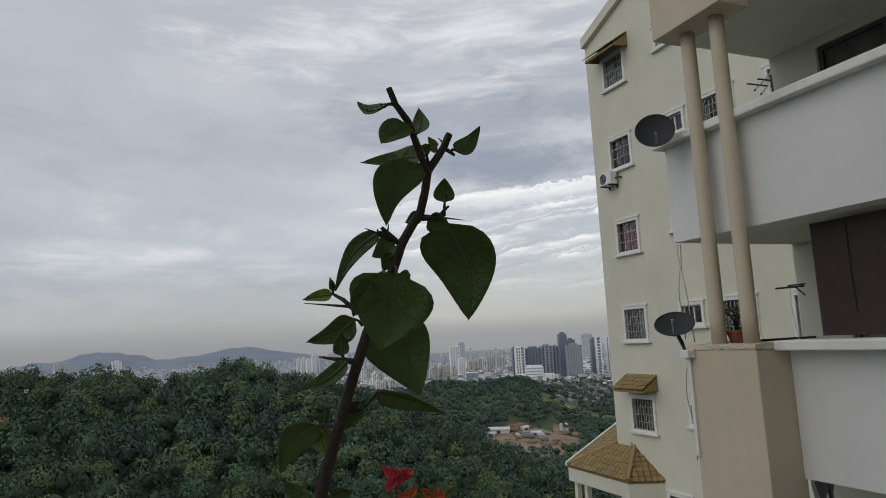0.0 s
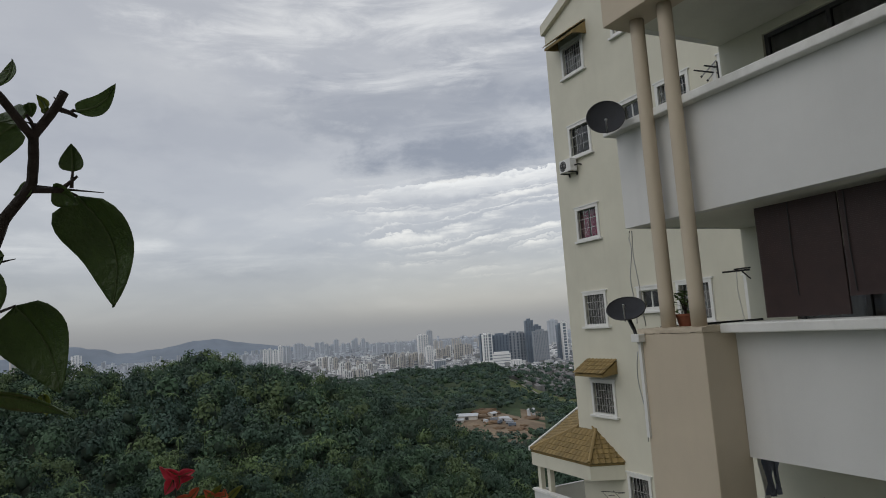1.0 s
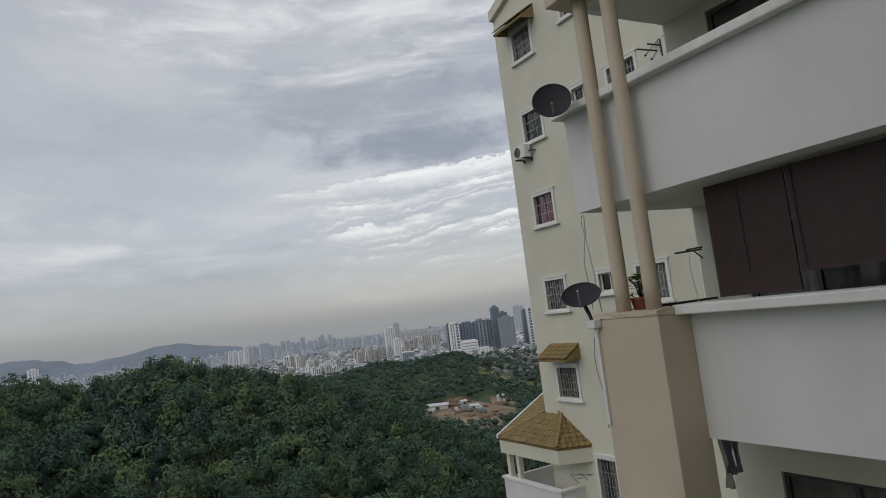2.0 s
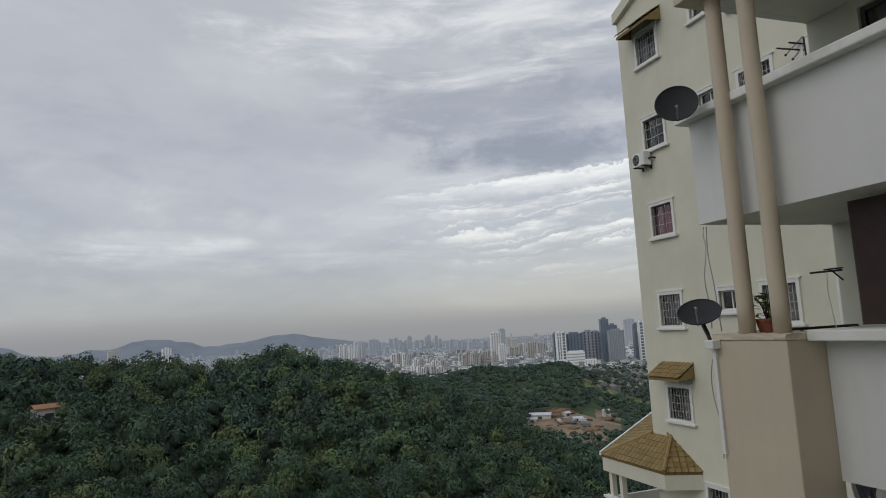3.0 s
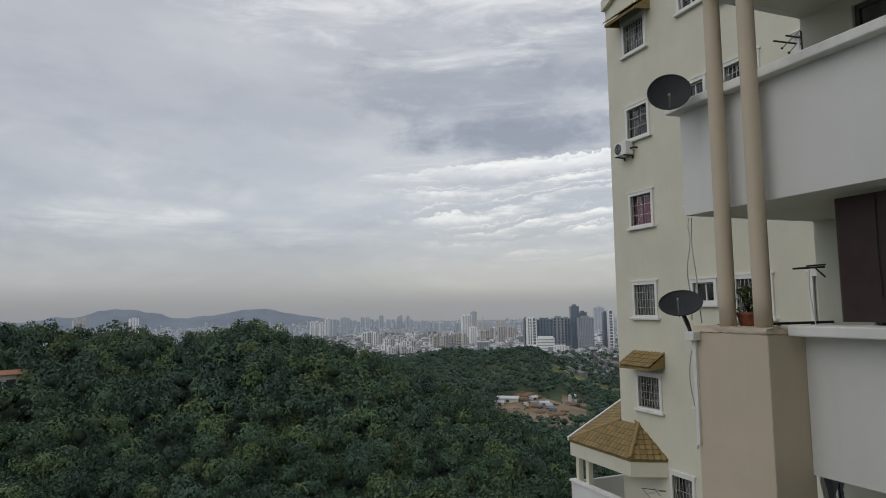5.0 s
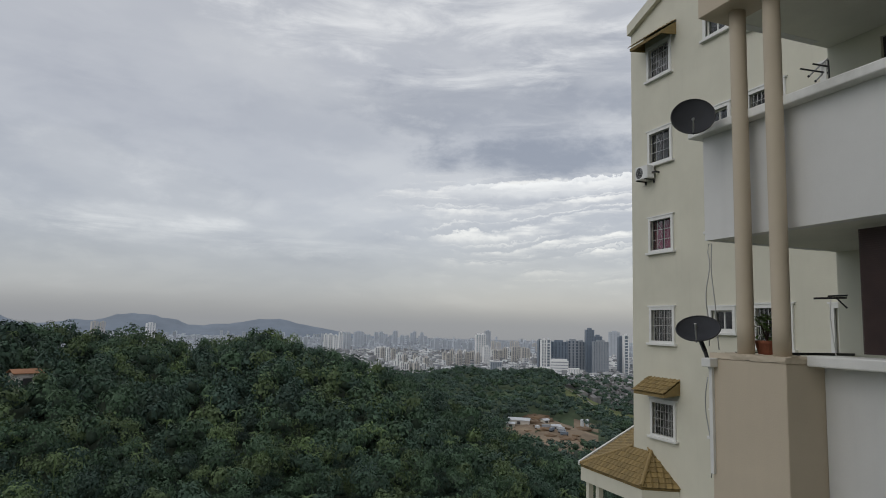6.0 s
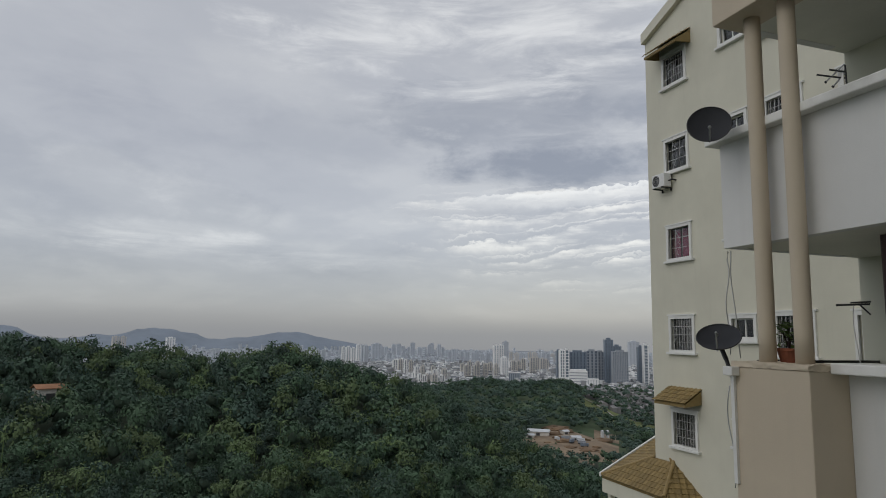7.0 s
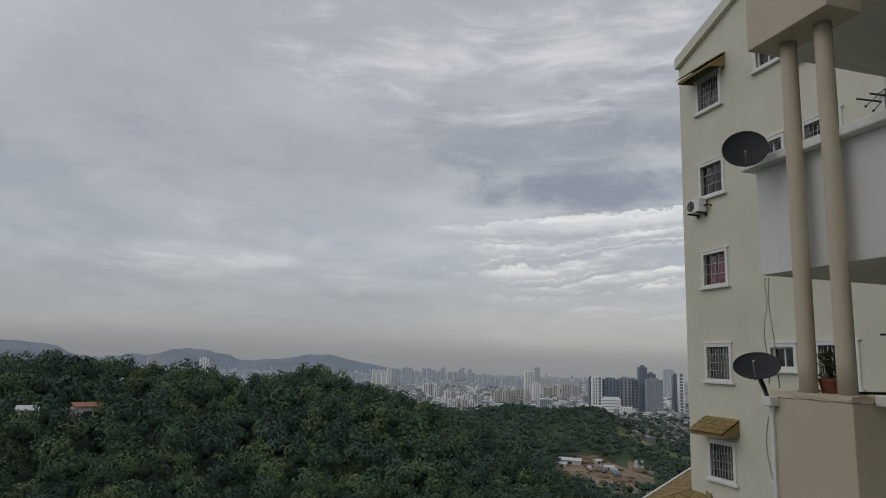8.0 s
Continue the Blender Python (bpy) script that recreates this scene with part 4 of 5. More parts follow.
part("side_wall", boxed(FX + 0.22, FX + 11, CORNER - 0.22, CORNER, -55, 12.28), M_CREAM, block)
part("rear_wall", boxed(FX + 10.8, FX + 11, -6, CORNER - 0.22, -55, 12.28), M_CREAM, block)
bm = bmesh.new()
prism(bm, [(CORNER, 12.28), (12.6, 14.25), (6.9, 12.28)], 0, FX, FX + 0.22)
part("gable", bm, M_CREAM, block)
bm = bmesh.new()
prism(bm, [(CORNER + 0.03, 11.98), (CORNER + 0.03, 12.36), (12.6, 14.5), (6.7, 12.36), (6.7, 12.02), (12.6, 14.12)], 0, FX - 0.16, FX + 0.02)
part("barge_board", bm, M_CREAM, block, "cream barge board along the gable")
bm = bmesh.new()
prism(bm, [(CORNER + 0.02, 12.36), (12.6, 14.52), (6.6, 12.36), (6.6, 12.46), (12.6, 14.58), (CORNER + 0.02, 12.41)], 0, FX + 0.02, FX + 11.2)
part("roof", bm, M_TILE, block)
# dark sheet and slabs put the rooms' shade behind the window openings
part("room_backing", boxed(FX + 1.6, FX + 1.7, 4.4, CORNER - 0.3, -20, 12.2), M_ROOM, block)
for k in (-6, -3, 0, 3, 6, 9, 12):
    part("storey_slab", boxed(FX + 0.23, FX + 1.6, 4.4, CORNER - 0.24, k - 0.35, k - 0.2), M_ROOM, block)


def window(parent, ya, yb, za, zb, x, style, curtain, sash=2):
    """A white surround with a deep sill, sashes, panes, a steel grille outside and a curtain within."""
    win = part("window", surround(ya, yb, za, zb, x), M_TRIM, parent)
    bm = bmesh.new()
    box(bm, x - 0.12, x + 0.02, ya - 0.19, yb + 0.19, za - 0.155, za - 0.075, bevel=0.012)
    part("sill", bm, M_TRIM, win)
    part("lintel", boxed(x - 0.07, x + 0.02, ya - 0.16, yb + 0.16, zb + 0.105, zb + 0.15), M_TRIM, win)
    bm = bmesh.new()
    t = 0.035
    fx0, fx1 = x + 0.07, x + 0.12
    for y0, y1, z0, z1 in ((ya, yb, za, za + t), (ya, yb, zb - t, zb), (ya, ya + t, za + t, zb - t), (yb - t, yb, za + t, zb - t)):
        box(bm, fx0, fx1, y0, y1, z0, z1)
    for s in range(1, sash):
        y = ya + (yb - ya) * s / sash
        box(bm, fx0, fx1, y - 0.02, y + 0.02, za + t, zb - t)
    part("sash_frame", bm, M_DARKFRAME if style != "white" else M_TRIM, win)
    for s in range(sash):
        y0, y1 = ya + t + (yb - ya - 2 * t) * s / sash, ya + t + (yb - ya - 2 * t) * (s + 1) / sash
        pane = part("pane", boxed(x + 0.09, x + 0.096, y0 + 0.021, y1 - 0.021, za + t, zb - t), M_GLASS, win)
        pane.visible_shadow = False
    if style != "white":
        sparse = style == "sparse"
        bars = 3 if sparse else max(4, int((yb - ya) / 0.125))
        for i in range(1, bars):
            y = ya + (yb - ya) * i / bars
            part("grille_bar", boxed(x - 0.02, x - 0.008, y - 0.006, y + 0.006, za, zb), M_STEEL, win)
        rails = 3 if sparse else 4
        for i in range(1, rails):
            z = za + (zb - za) * i / rails
            part("grille_rail", boxed(x - 0.008, x + 0.004, ya, yb, z - 0.007, z + 0.007), M_STEEL, win)
        for i in (1,) if sparse else range(3):
            yc, zc, w = ya + (yb - ya) * (i + 0.5) / 3, (za + zb) / 2, (yb - ya) / 9
            curl = [(x - 0.026, yc + w * math.sin(k * 0.7) * (1 if k < 9 else -1) * (0.35 + 0.08 * abs(k - 9)), zc + (zb - za) * 0.42 * (k - 9) / 9) for k in range(19)]
            part("grille_scroll", tube(bmesh.new(), curl, 0.005, 5), M_STEEL, win)
    if curtain:
        bm = bmesh.new()
        n = 26
        span = 0.72 if curtain is M_CURTAIN else 1.0
        prev = None
        for i in range(n + 1):
            y = ya + (yb - ya) * span * i / n
            xx = x + 0.24 + 0.025 * math.sin(i * 1.9)
            row = [bm.verts.new((xx, y, za - 0.05)), bm.verts.new((xx + 0.008, y, zb + 0.05))]
            if prev:
                bm.faces.new((prev[0], row[0], row[1], prev[1]))
            prev = row
        part("curtain", bm, curtain, win, smooth=True)
    return win


def surround(ya, yb, za, zb, x):
    bm = bmesh.new()
    w, p = 0.105, 0.055
    for y0, y1, z0, z1 in ((ya - w, yb + w, zb, zb + w), (ya - w, ya, za, zb), (yb, yb + w, za, zb), (ya - w, yb + w, za - 0.08, za)):
        box(bm, x - p, x + 0.03, y0, y1, z0, z1)
    return bm


for k in LEVELS:
    ya, yb, za, zb = COLUMNS["a"]
    window(block, ya, yb, za + k, zb + k, FX, "sparse" if k in (3, 6) else "grille", M_PINK if k == 3 else (M_CURTAIN if k in (0, -3) else None))
    ya, yb, za, zb = COLUMNS["b"]
    window(block, ya, yb, za + k, zb + k, FX, "white", None)
    ya, yb, za, zb = COLUMNS["c"]
    window(block, ya, yb, za + k, zb + k, FX, "grille", M_CURTAIN if k == 0 else None)
    ya, yb, za, zb = COLUMNS["d"]
    window(block, ya, yb, za + k, zb + k, FX, "white", None)
window(block, 15.24, 16.08, -5.6, -3.92, FX, "grille", M_CURTAIN)


def tile_mesh(length, width, up=0.035):
    """One roll-edged clay tile, its lower end at the origin, running up +x."""
    bm = bmesh.new()
    prof = [(0, 0), (0.18, 0.02), (0.30, up), (0.42, 0.02), (0.5, 0.008), (1.0, 0.008)]
    ends = []
    for x, lift in ((0, 0.030), (length, 0.004)):
        ends.append(([bm.verts.new((x, p * width, q + lift)) for p, q in prof], [bm.verts.new((x, p * width, q + lift - 0.022)) for p, q in prof]))
    (a, c), (b, d) = ends
    for i in range(len(prof) - 1):
        bm.faces.new((a[i], a[i + 1], b[i + 1], b[i]))
        bm.faces.new((c[i + 1], c[i], a[i], a[i + 1])[::-1])
    me = bpy.data.meshes.new("tile")
    bmesh.ops.recalc_face_normals(bm, faces=bm.faces)
    bm.to_mesh(me)
    bm.free()
    me.materials.append(M_TILE)
    return me


TILE = tile_mesh(0.25, 0.20, 0.03)


def lay_tiles(parent, origin, along, up_slope, count, courses, inside, step=0.20):
    """Courses of tiles from an eave: origin, the eave's way, the way up the slope, and a test that keeps a tile."""
    along, up_slope = Vector(along).normalized(), Vector(up_slope).normalized()
    nrm = up_slope.cross(along)
    if nrm.z < 0:
        nrm = -nrm
    side = nrm.cross(up_slope)
    m0 = Matrix((up_slope, side, nrm)).transposed().to_4x4()
    for r in range(courses):
        for c in range(count):
            p = Vector(origin) + along * (c * step) + up_slope * (r * 0.205)
            mid = p + along * (step / 2) + up_slope * 0.10
            if not inside(mid):
                continue
            ob = new("tile", TILE)
            q = p if side.dot(along) > 0 else p + along * step
            ob.parent = parent
            ob.matrix_basis = Matrix.Translation(q + nrm * 0.012) @ m0


def awning(ztop, zfront, ya, yb, name="awning"):
    """A small tiled hood over a window."""
    bm = bmesh.new()
    deep = 0.62
    prism(bm, [(FX - 0.002, ztop), (FX - deep, zfront), (FX - deep, zfront - 0.09), (FX - deep + 0.05, zfront - 0.09), (FX - deep + 0.05, zfront - 0.04), (FX - 0.002, ztop - 0.10)], 1, ya + 0.041, yb - 0.041)
    for y0 in (ya, yb - 0.04):
        prism(bm, [(FX - 0.002, ztop), (FX - deep, zfront), (FX - deep, zfront - 0.09), (FX - 0.002, zfront - 0.02)], 1, y0, y0 + 0.04)
    hood = part(name, bm, M_TILE, block, "ochre tiled hood over the window")
    bm = bmesh.new()
    prism(bm, [(FX - 0.002, ztop - 0.104), (FX - deep + 0.052, zfront - 0.044), (FX - deep + 0.052, zfront - 0.06), (FX - 0.002, ztop - 0.12)], 1, ya + 0.043, yb - 0.043)
    # dark brown sheet: shade and dirt under the hood put into one colour
    part("soffit_board", bm, M_BLIND, hood, "dark underside sheet holding shade and dirt")
    slope = Vector((FX - (FX - deep), 0, ztop - zfront))
    lay_tiles(hood, (FX - deep - 0.04, ya - 0.02, zfront + 0.005), (0, 1, 0), slope, int((yb - ya) / 0.2) + 1, 4, lambda p: p.y < yb + 0.1, step=(yb - ya + 0.04) / (int((yb - ya) / 0.2) + 1))
    return hood


awning(11.50, 11.08, 16.15, 17.80)
awning(-0.27, -0.66, 16.22, 17.72)

# the tiled bay at the corner: roof, fascia, posts, balcony
BX, BY0, BY1, BZ = 13.42, 16.86, 20.3, -3.50
RISE = 0.88
BYR, PEAK = 16.30, 17.63      # where the splayed eave and the hip meet the wall
bm = bmesh.new()
vz = lambda x: BZ + (x - BX) * RISE
outline = {"m": (BX, BY0, BZ), "l": (BX, BY1, BZ), "p": (FX - 0.003, PEAK, vz(FX)), "w": (FX - 0.003, CORNER, vz(FX)), "w2": (FX - 0.003, CORNER + 0.02, vz(FX)), "v": (15.9, BY1, BZ + 0.50 * (15.9 - BX)), "r": (FX - 0.003, BYR, BZ)}
vv = {k: bm.verts.new(p) for k, p in outline.items()}
bm.faces.new([vv[k] for k in ("m", "p", "w", "w2", "l")])
bm.faces.new([vv[k] for k in ("w2", "v", "l")])
bm.faces.new([vv[k] for k in ("m", "r", "p")])
bmesh.ops.recalc_face_normals(bm, faces=bm.faces)
ext = bmesh.ops.extrude_face_region(bm, geom=bm.faces[:])
for g in ext["geom"]:
    if isinstance(g, bmesh.types.BMVert):
        g.co.z -= 0.10
bay_roof = part("bay_roof", bm, M_TILE, block, "hipped ochre clay tile roof over the corner balcony")
slope_l = Vector((1, 0, RISE))
run = (PEAK - BY0) / (FX - BX)
hip = lambda p: p.y > BY0 + (p.x - BX) * run + 0.02
lay_tiles(bay_roof, (BX - 0.05, BY0, BZ - 0.02), (0, 1, 0), slope_l, 18, 14, lambda p: hip(p) and p.y < BY1 - (p.x - BX) * (BY1 - CORNER) / (FX - BX) and p.x < FX - 0.05)
eave = Vector((FX - BX, BYR - BY0, 0)).normalized()
face_n = eave.cross(Vector((FX - BX, PEAK - BY0, vz(FX) - BZ))).normalized()
slope_r = face_n.cross(eave)
slope_r = slope_r if slope_r.z > 0 else -slope_r
lay_tiles(bay_roof, Vector((BX, BY0, BZ - 0.02)) - slope_r * 0.04 - eave * 0.05, eave, slope_r, 6, 9, lambda p: p.x < FX + 0.12 and p.y < BY0 + (p.x - BX) * run + 0.05)
part("hip_tiles", tube(bmesh.new(), [(BX - 0.05, BY0 - 0.03, BZ + 0.04), (FX, PEAK, vz(FX) + 0.03)], 0.06, 8), M_RIDGE, bay_roof)
side_eave = Vector((15.9 - BX, 0, 0.50 * (15.9 - BX))).normalized()
side_n = side_eave.cross(Vector((FX - BX, CORNER - BY1, vz(FX) - BZ))).normalized()
slope_s = side_n.cross(side_eave)
slope_s = slope_s if slope_s.y < 0 else -slope_s
lay_tiles(bay_roof, Vector((BX, BY1 - 0.02, BZ)), side_eave, slope_s, 13, 9, lambda p: p.y > BY1 - (p.x - BX) * (BY1 - CORNER) / (FX - BX) and p.y > CORNER + 0.05)
part("hip_tiles", tube(bmesh.new(), [(BX - 0.03, BY1 - 0.03, BZ + 0.04), (FX, CORNER + 0.03, vz(FX) + 0.04)], 0.055, 8), M_RIDGE, bay_roof)
bm = bmesh.new()
prism(bm, [(BX - 0.06, BZ - 0.05), (BX - 0.06, BZ + 0.08), (15.9, BZ + 0.50 * (15.9 - BX) + 0.10), (15.9, BZ + 0.50 * (15.9 - BX) - 0.06)], 1, BY1, BY1 + 0.09)
part("verge", bm, M_TRIM, bay_roof, "white rendered verge")
bm = bmesh.new()
prism(bm, [(BX, BY0), (FX - 0.004, BYR), (FX - 0.004, BY1), (BX, BY1)], 2, BZ - 0.56, BZ - 0.11)
part("fascia", bm, M_CREAM, block, "deep cream eaves beam")
for y in (BY1 - 0.25, BY1 - 0.85):
    part("post", boxed(BX + 0.12, BX + 0.30, y - 0.09, y + 0.09, -4.95, BZ - 0.56), M_CREAM, block)
part("bay_floor", boxed(BX, FX - 0.004, BY0 + 0.1, BY1, -6.25, -6.05), M_CREAM, block)
part("bay_parapet", boxed(BX, BX + 0.14, BY0 + 0.1, BY1, -6.05, -4.98), M_WHITE, block, "white balcony parapet")
part("bay_parapet", boxed(BX + 0.14, FX - 0.004, BY0 + 0.1, BY0 + 0.24, -6.05, -4.98), M_WHITE, block, "white balcony parapet")
part("bay_parapet", boxed(BX + 0.14, FX + 1.4, BY1 - 0.14, BY1, -6.05, -4.98), M_WHITE, block, "white balcony parapet")
part("bay_coping", boxed(BX - 0.05, BX + 0.19, BY0 + 0.05, BY1 + 0.05, -4.98, -4.90, bevel=0.01), M_CAP, block)
part("bay_coping", boxed(BX + 0.19, FX - 0.004, BY0 + 0.05, BY0 + 0.29, -4.98, -4.90, bevel=0.01), M_CAP, block)
part("bay_back_wall", boxed(FX + 0.1, FX + 1.4, CORNER + 0.003, BY1 - 0.15, -6.05, -5.9), M_CREAM, block)

# ---- the balcony wing beside us ----
PX = 5.96           # face of the parapets
PEND = 5.82         # their far end
HX = 8.20           # face of the flats behind the balconies
wing = thing("balcony_wing", "wing of flats with white balcony parapets and beige columns", "building")
LOFT = 2.70
levels = ((-1, -2.0), (0, 1.10), (1, 3.84), (2, 6.78))     # storey, height of the coping
for k, top in levels:
    far = {2: PEND, 1: PEND}.get(k, 4.385)
    bot = top - {0: 1.52, 1: 1.41}.get(k, 1.46)
    fx = PX if k > 0 else PX + 0.19
    part("parapet", boxed(fx, fx + 0.14, -9, far, bot, top - 0.11), M_WHITE, wing, "white-painted balcony parapet")
    if k > 0:
        part("parapet_return", boxed(PX + 0.14, HX - 0.3, far - 0.12, far, bot, bot + 0.32), M_WHITE, wing)
    bm = boxed(PX - 0.14 if k > 0 else PX - 0.06, fx + 0.20, -9, far + (0.12 if k > 0 else 0.0), top - 0.11, top, bevel=0.015)
    part("coping", bm, M_CAP, wing, "weathered white coping")
    part("balcony_slab", boxed(fx + 0.143, HX, -9, PEND, bot + 0.004, bot + 0.18), M_SOFFIT, wing)
# flats behind the balconies, with sliding doors
doors = []
for k, top in levels:
    fl = top - 1.46 + 0.18
    head = fl + {-1: 1.94, 1: 2.62}.get(k, 2.15)
    doors.append((2.2, 5.06, fl, head))
    doors.append((-3.5, 0.5, fl, head))
part("wall", pierced_wall(HX, HX + 0.2, -9, PEND, -55, 9.5, doors), M_GREEN, wing)
part("end_wall", boxed(HX + 0.2, FX - 0.003, PEND - 0.2, PEND, -55, 9.5), M_GREEN, wing)
# another dark-coloured sheet, for the unlit depth behind the sliding doors
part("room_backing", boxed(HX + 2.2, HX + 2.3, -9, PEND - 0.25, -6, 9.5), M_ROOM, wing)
part("roof_slab", boxed(PX, FX, -9, PEND, 9.5, 9.7), M_SOFFIT, wing)
for ya, yb, za, zb in doors:
    door = part("sliding_door", boxed(HX + 0.05, HX + 0.11, ya, yb, zb - 0.06, zb), M_DARKFRAME, wing, "dark-framed sliding glass door")
    bm = bmesh.new()
    for i in range(4):
        y = ya + (yb - ya - 0.06) * i / 3
        box(bm, HX + 0.05, HX + 0.11, y, y + 0.06, za, zb - 0.062)
    box(bm, HX + 0.045, HX + 0.115, ya + 0.061, yb - 0.061, za, za + 0.05)
    part("stile", bm, M_DARKFRAME, door)
    for i in range(3):
        y0, y1 = ya + (yb - ya - 0.06) * i / 3 + 0.06, ya + (yb - ya - 0.06) * (i + 1) / 3
        pane = part("pane", boxed(HX + 0.077, HX + 0.083, y0, y1, za + 0.05, zb - 0.062), M_GLASS, door)
        pane.visible_shadow = False
    bm = bmesh.new()
    prev = None
    for i in range(60):
        y = yb - 0.05 - (yb - ya) * 0.9 * i / 59
        row = [bm.verts.new((HX + 0.19 + 0.03 * math.sin(i * 1.7), y, za + 0.02)), bm.verts.new((HX + 0.195 + 0.025 * math.sin(i * 1.7), y, zb + 0.04))]
        if prev:
            bm.faces.new((prev[0], row[0], row[1], prev[1]))
        prev = row
    part("curtain", bm, M_CURTAIN, door, smooth=True)

# pier, columns and the beam over them
part("pier", boxed(5.635, 6.20, 4.39, 5.41, -55, 1.015, bevel=0.012), M_BEIGE, wing, "beige rendered pier")
bm = bmesh.new()
box(bm, 5.625, 6.215, 4.38, 5.42, 1.017, 1.08)
bmesh.ops.subdivide_edges(bm, edges=bm.edges[:], cuts=14, use_grid_fill=True)
for v in bm.verts:
    v.co += Vector((noise.noise(v.co * 23), noise.noise(v.co * 23 + Vector((5, 0, 0))), noise.noise(v.co * 19))) * 0.012
part("pier_top", bm, M_BEIGE, wing, "chipped mortar top of the pier")
for y in (5.045, 4.57):
    bm = bmesh.new()
    tube(bm, [(5.79, y, 1.08 + (5.02 - 1.08) * i / 12) for i in range(13)], 0.090, 28)
    part("column", bm, M_BEIGE, wing, "round beige column", smooth=True)
part("beam", boxed(5.50, PX + 0.02, 4.24, 5.36, 5.02, 5.98, bevel=0.01), M_BEIGE, wing, "beige beam over the columns")

# our own block behind and above us, out of view; keeps light off -Y faces
part("home_wall", boxed(-9, 5.4, -9, -1.6, -55, 12), M_CREAM, wing, "unseen cream wall of our own flat")


# ---- things on the balconies ----
def dish_mesh(radius, depth, rings=9, sides=40):
    bm = bmesh.new()
    for lift, flip in ((0.0, False), (-0.006, True)):
        centre = bm.verts.new((0, 0, lift))
        prev = None
        for i in range(1, rings + 1):
            r = radius * i / rings
            ring = [bm.verts.new((r * math.cos(a), r * math.sin(a), depth * (r / radius) ** 2 + lift)) for a in (2 * math.pi * k / sides for k in range(sides))]
            for k in range(sides):
                q = (ring[k], ring[(k + 1) % sides])
                f = (centre, *q) if prev is None else (prev[k], q[0], q[1], prev[(k + 1) % sides])
                bm.faces.new(f[::-1] if flip else f)
            prev = ring
    return bm


def satellite_dish(at, aim, foot, label, radius=0.245):
    """An offset dish: reflector, rim, feed arm with its receiver, bracket and mast."""
    ob = thing("satellite_dish", label, "satellite dish", "satellite dishes")
    turn = Vector(aim).to_track_quat("Z", "Y").to_matrix().to_4x4()
    m = Matrix.Translation(at) @ turn
    d = part("reflector", dish_mesh(radius, 0.07), M_DISH, ob, "black perforated metal reflector", smooth=True)
    d.matrix_basis = m
    bm = bmesh.new()
    tube(bm, [(radius * math.cos(a), radius * math.sin(a), 0.07) for a in (2 * math.pi * k / 40 for k in range(41))], 0.008, 6)
    r = part("rim", bm, M_BLACK, ob)
    r.matrix_basis = m
    back = m @ Vector((0, 0, -0.05))
    low = m @ Vector((0, -radius * 0.96, 0.04))
    lnb = m @ Vector((0, -radius * 0.72, 0.26))
    part("feed_arm", tube(bmesh.new(), [low, (low + lnb) / 2 + Vector((0, 0, -0.01)), lnb], 0.010, 8), M_METAL, ob)
    part("receiver", tube(bmesh.new(), [lnb, lnb + (Vector(at) - lnb).normalized() * 0.09], [0.012, 0.020], 12), M_METAL, ob)
    part("bracket", tube(bmesh.new(), [m @ Vector((0, 0, -0.005)), back, (back + Vector(foot)) / 2 + Vector((0, 0, 0.03))], 0.026, 10), M_BLACK, ob)
    part("mast", tube(bmesh.new(), [(back + Vector(foot)) / 2 + Vector((0, 0, 0.03)), foot], 0.022, 10), M_BLACK, ob)
    return ob


satellite_dish((5.53, 5.51, 3.83), (-0.62, -0.72, 0.31), (5.85, 5.70, 3.80), "black satellite dish clamped to the upper parapet's end")
satellite_dish((5.69, 5.66, 1.295), (-0.45, -0.40, 0.80), (5.66, 5.43, 0.86), "black satellite dish on a curved arm at the pier")

box_ = thing("junction_box", "white plastic junction box and conduit on the pier", "junction box")
part("cover", boxed(5.52, 5.634, 5.30, 5.44, 0.92, 1.02, bevel=0.01), M_PLASTIC, box_)
part("conduit", boxed(5.60, 5.634, 5.36, 5.41, -0.25, 0.92), M_PLASTIC, box_, "white flat conduit")


def cable(points, label, radius=0.007, mat=None):
    bm = bmesh.new()
    tube(bm, points, radius, 6)
    tagged(part("cable", bm, mat or M_PLASTIC, smooth=True), label, "cable", "loose cables")


cable([(6.05, 5.85, 2.40 - 0.14 * i) if i == 0 else (5.98 + 0.03 * math.sin(i * 0.8), 5.84 - 0.03 * math.sin(i * 0.5) - 0.004 * i, 2.40 - 0.105 * i) for i in range(13)], "grey aerial cable hanging from the upper balcony", mat=M_STEEL)
cable([(6.02 + 0.03 * math.sin(i * 0.6 + 1), 5.80 - 0.008 * i + 0.03 * math.sin(i * 0.7), 2.40 - 0.10 * i) for i in range(14)], "grey aerial cable hanging beside another", mat=M_STEEL)
cable([(5.615, 5.44 + 0.05 * math.sin(i * 0.45), 0.80 - 0.085 * i) for i in range(14)], "thin cable looped beside the conduit", 0.006, M_METAL)


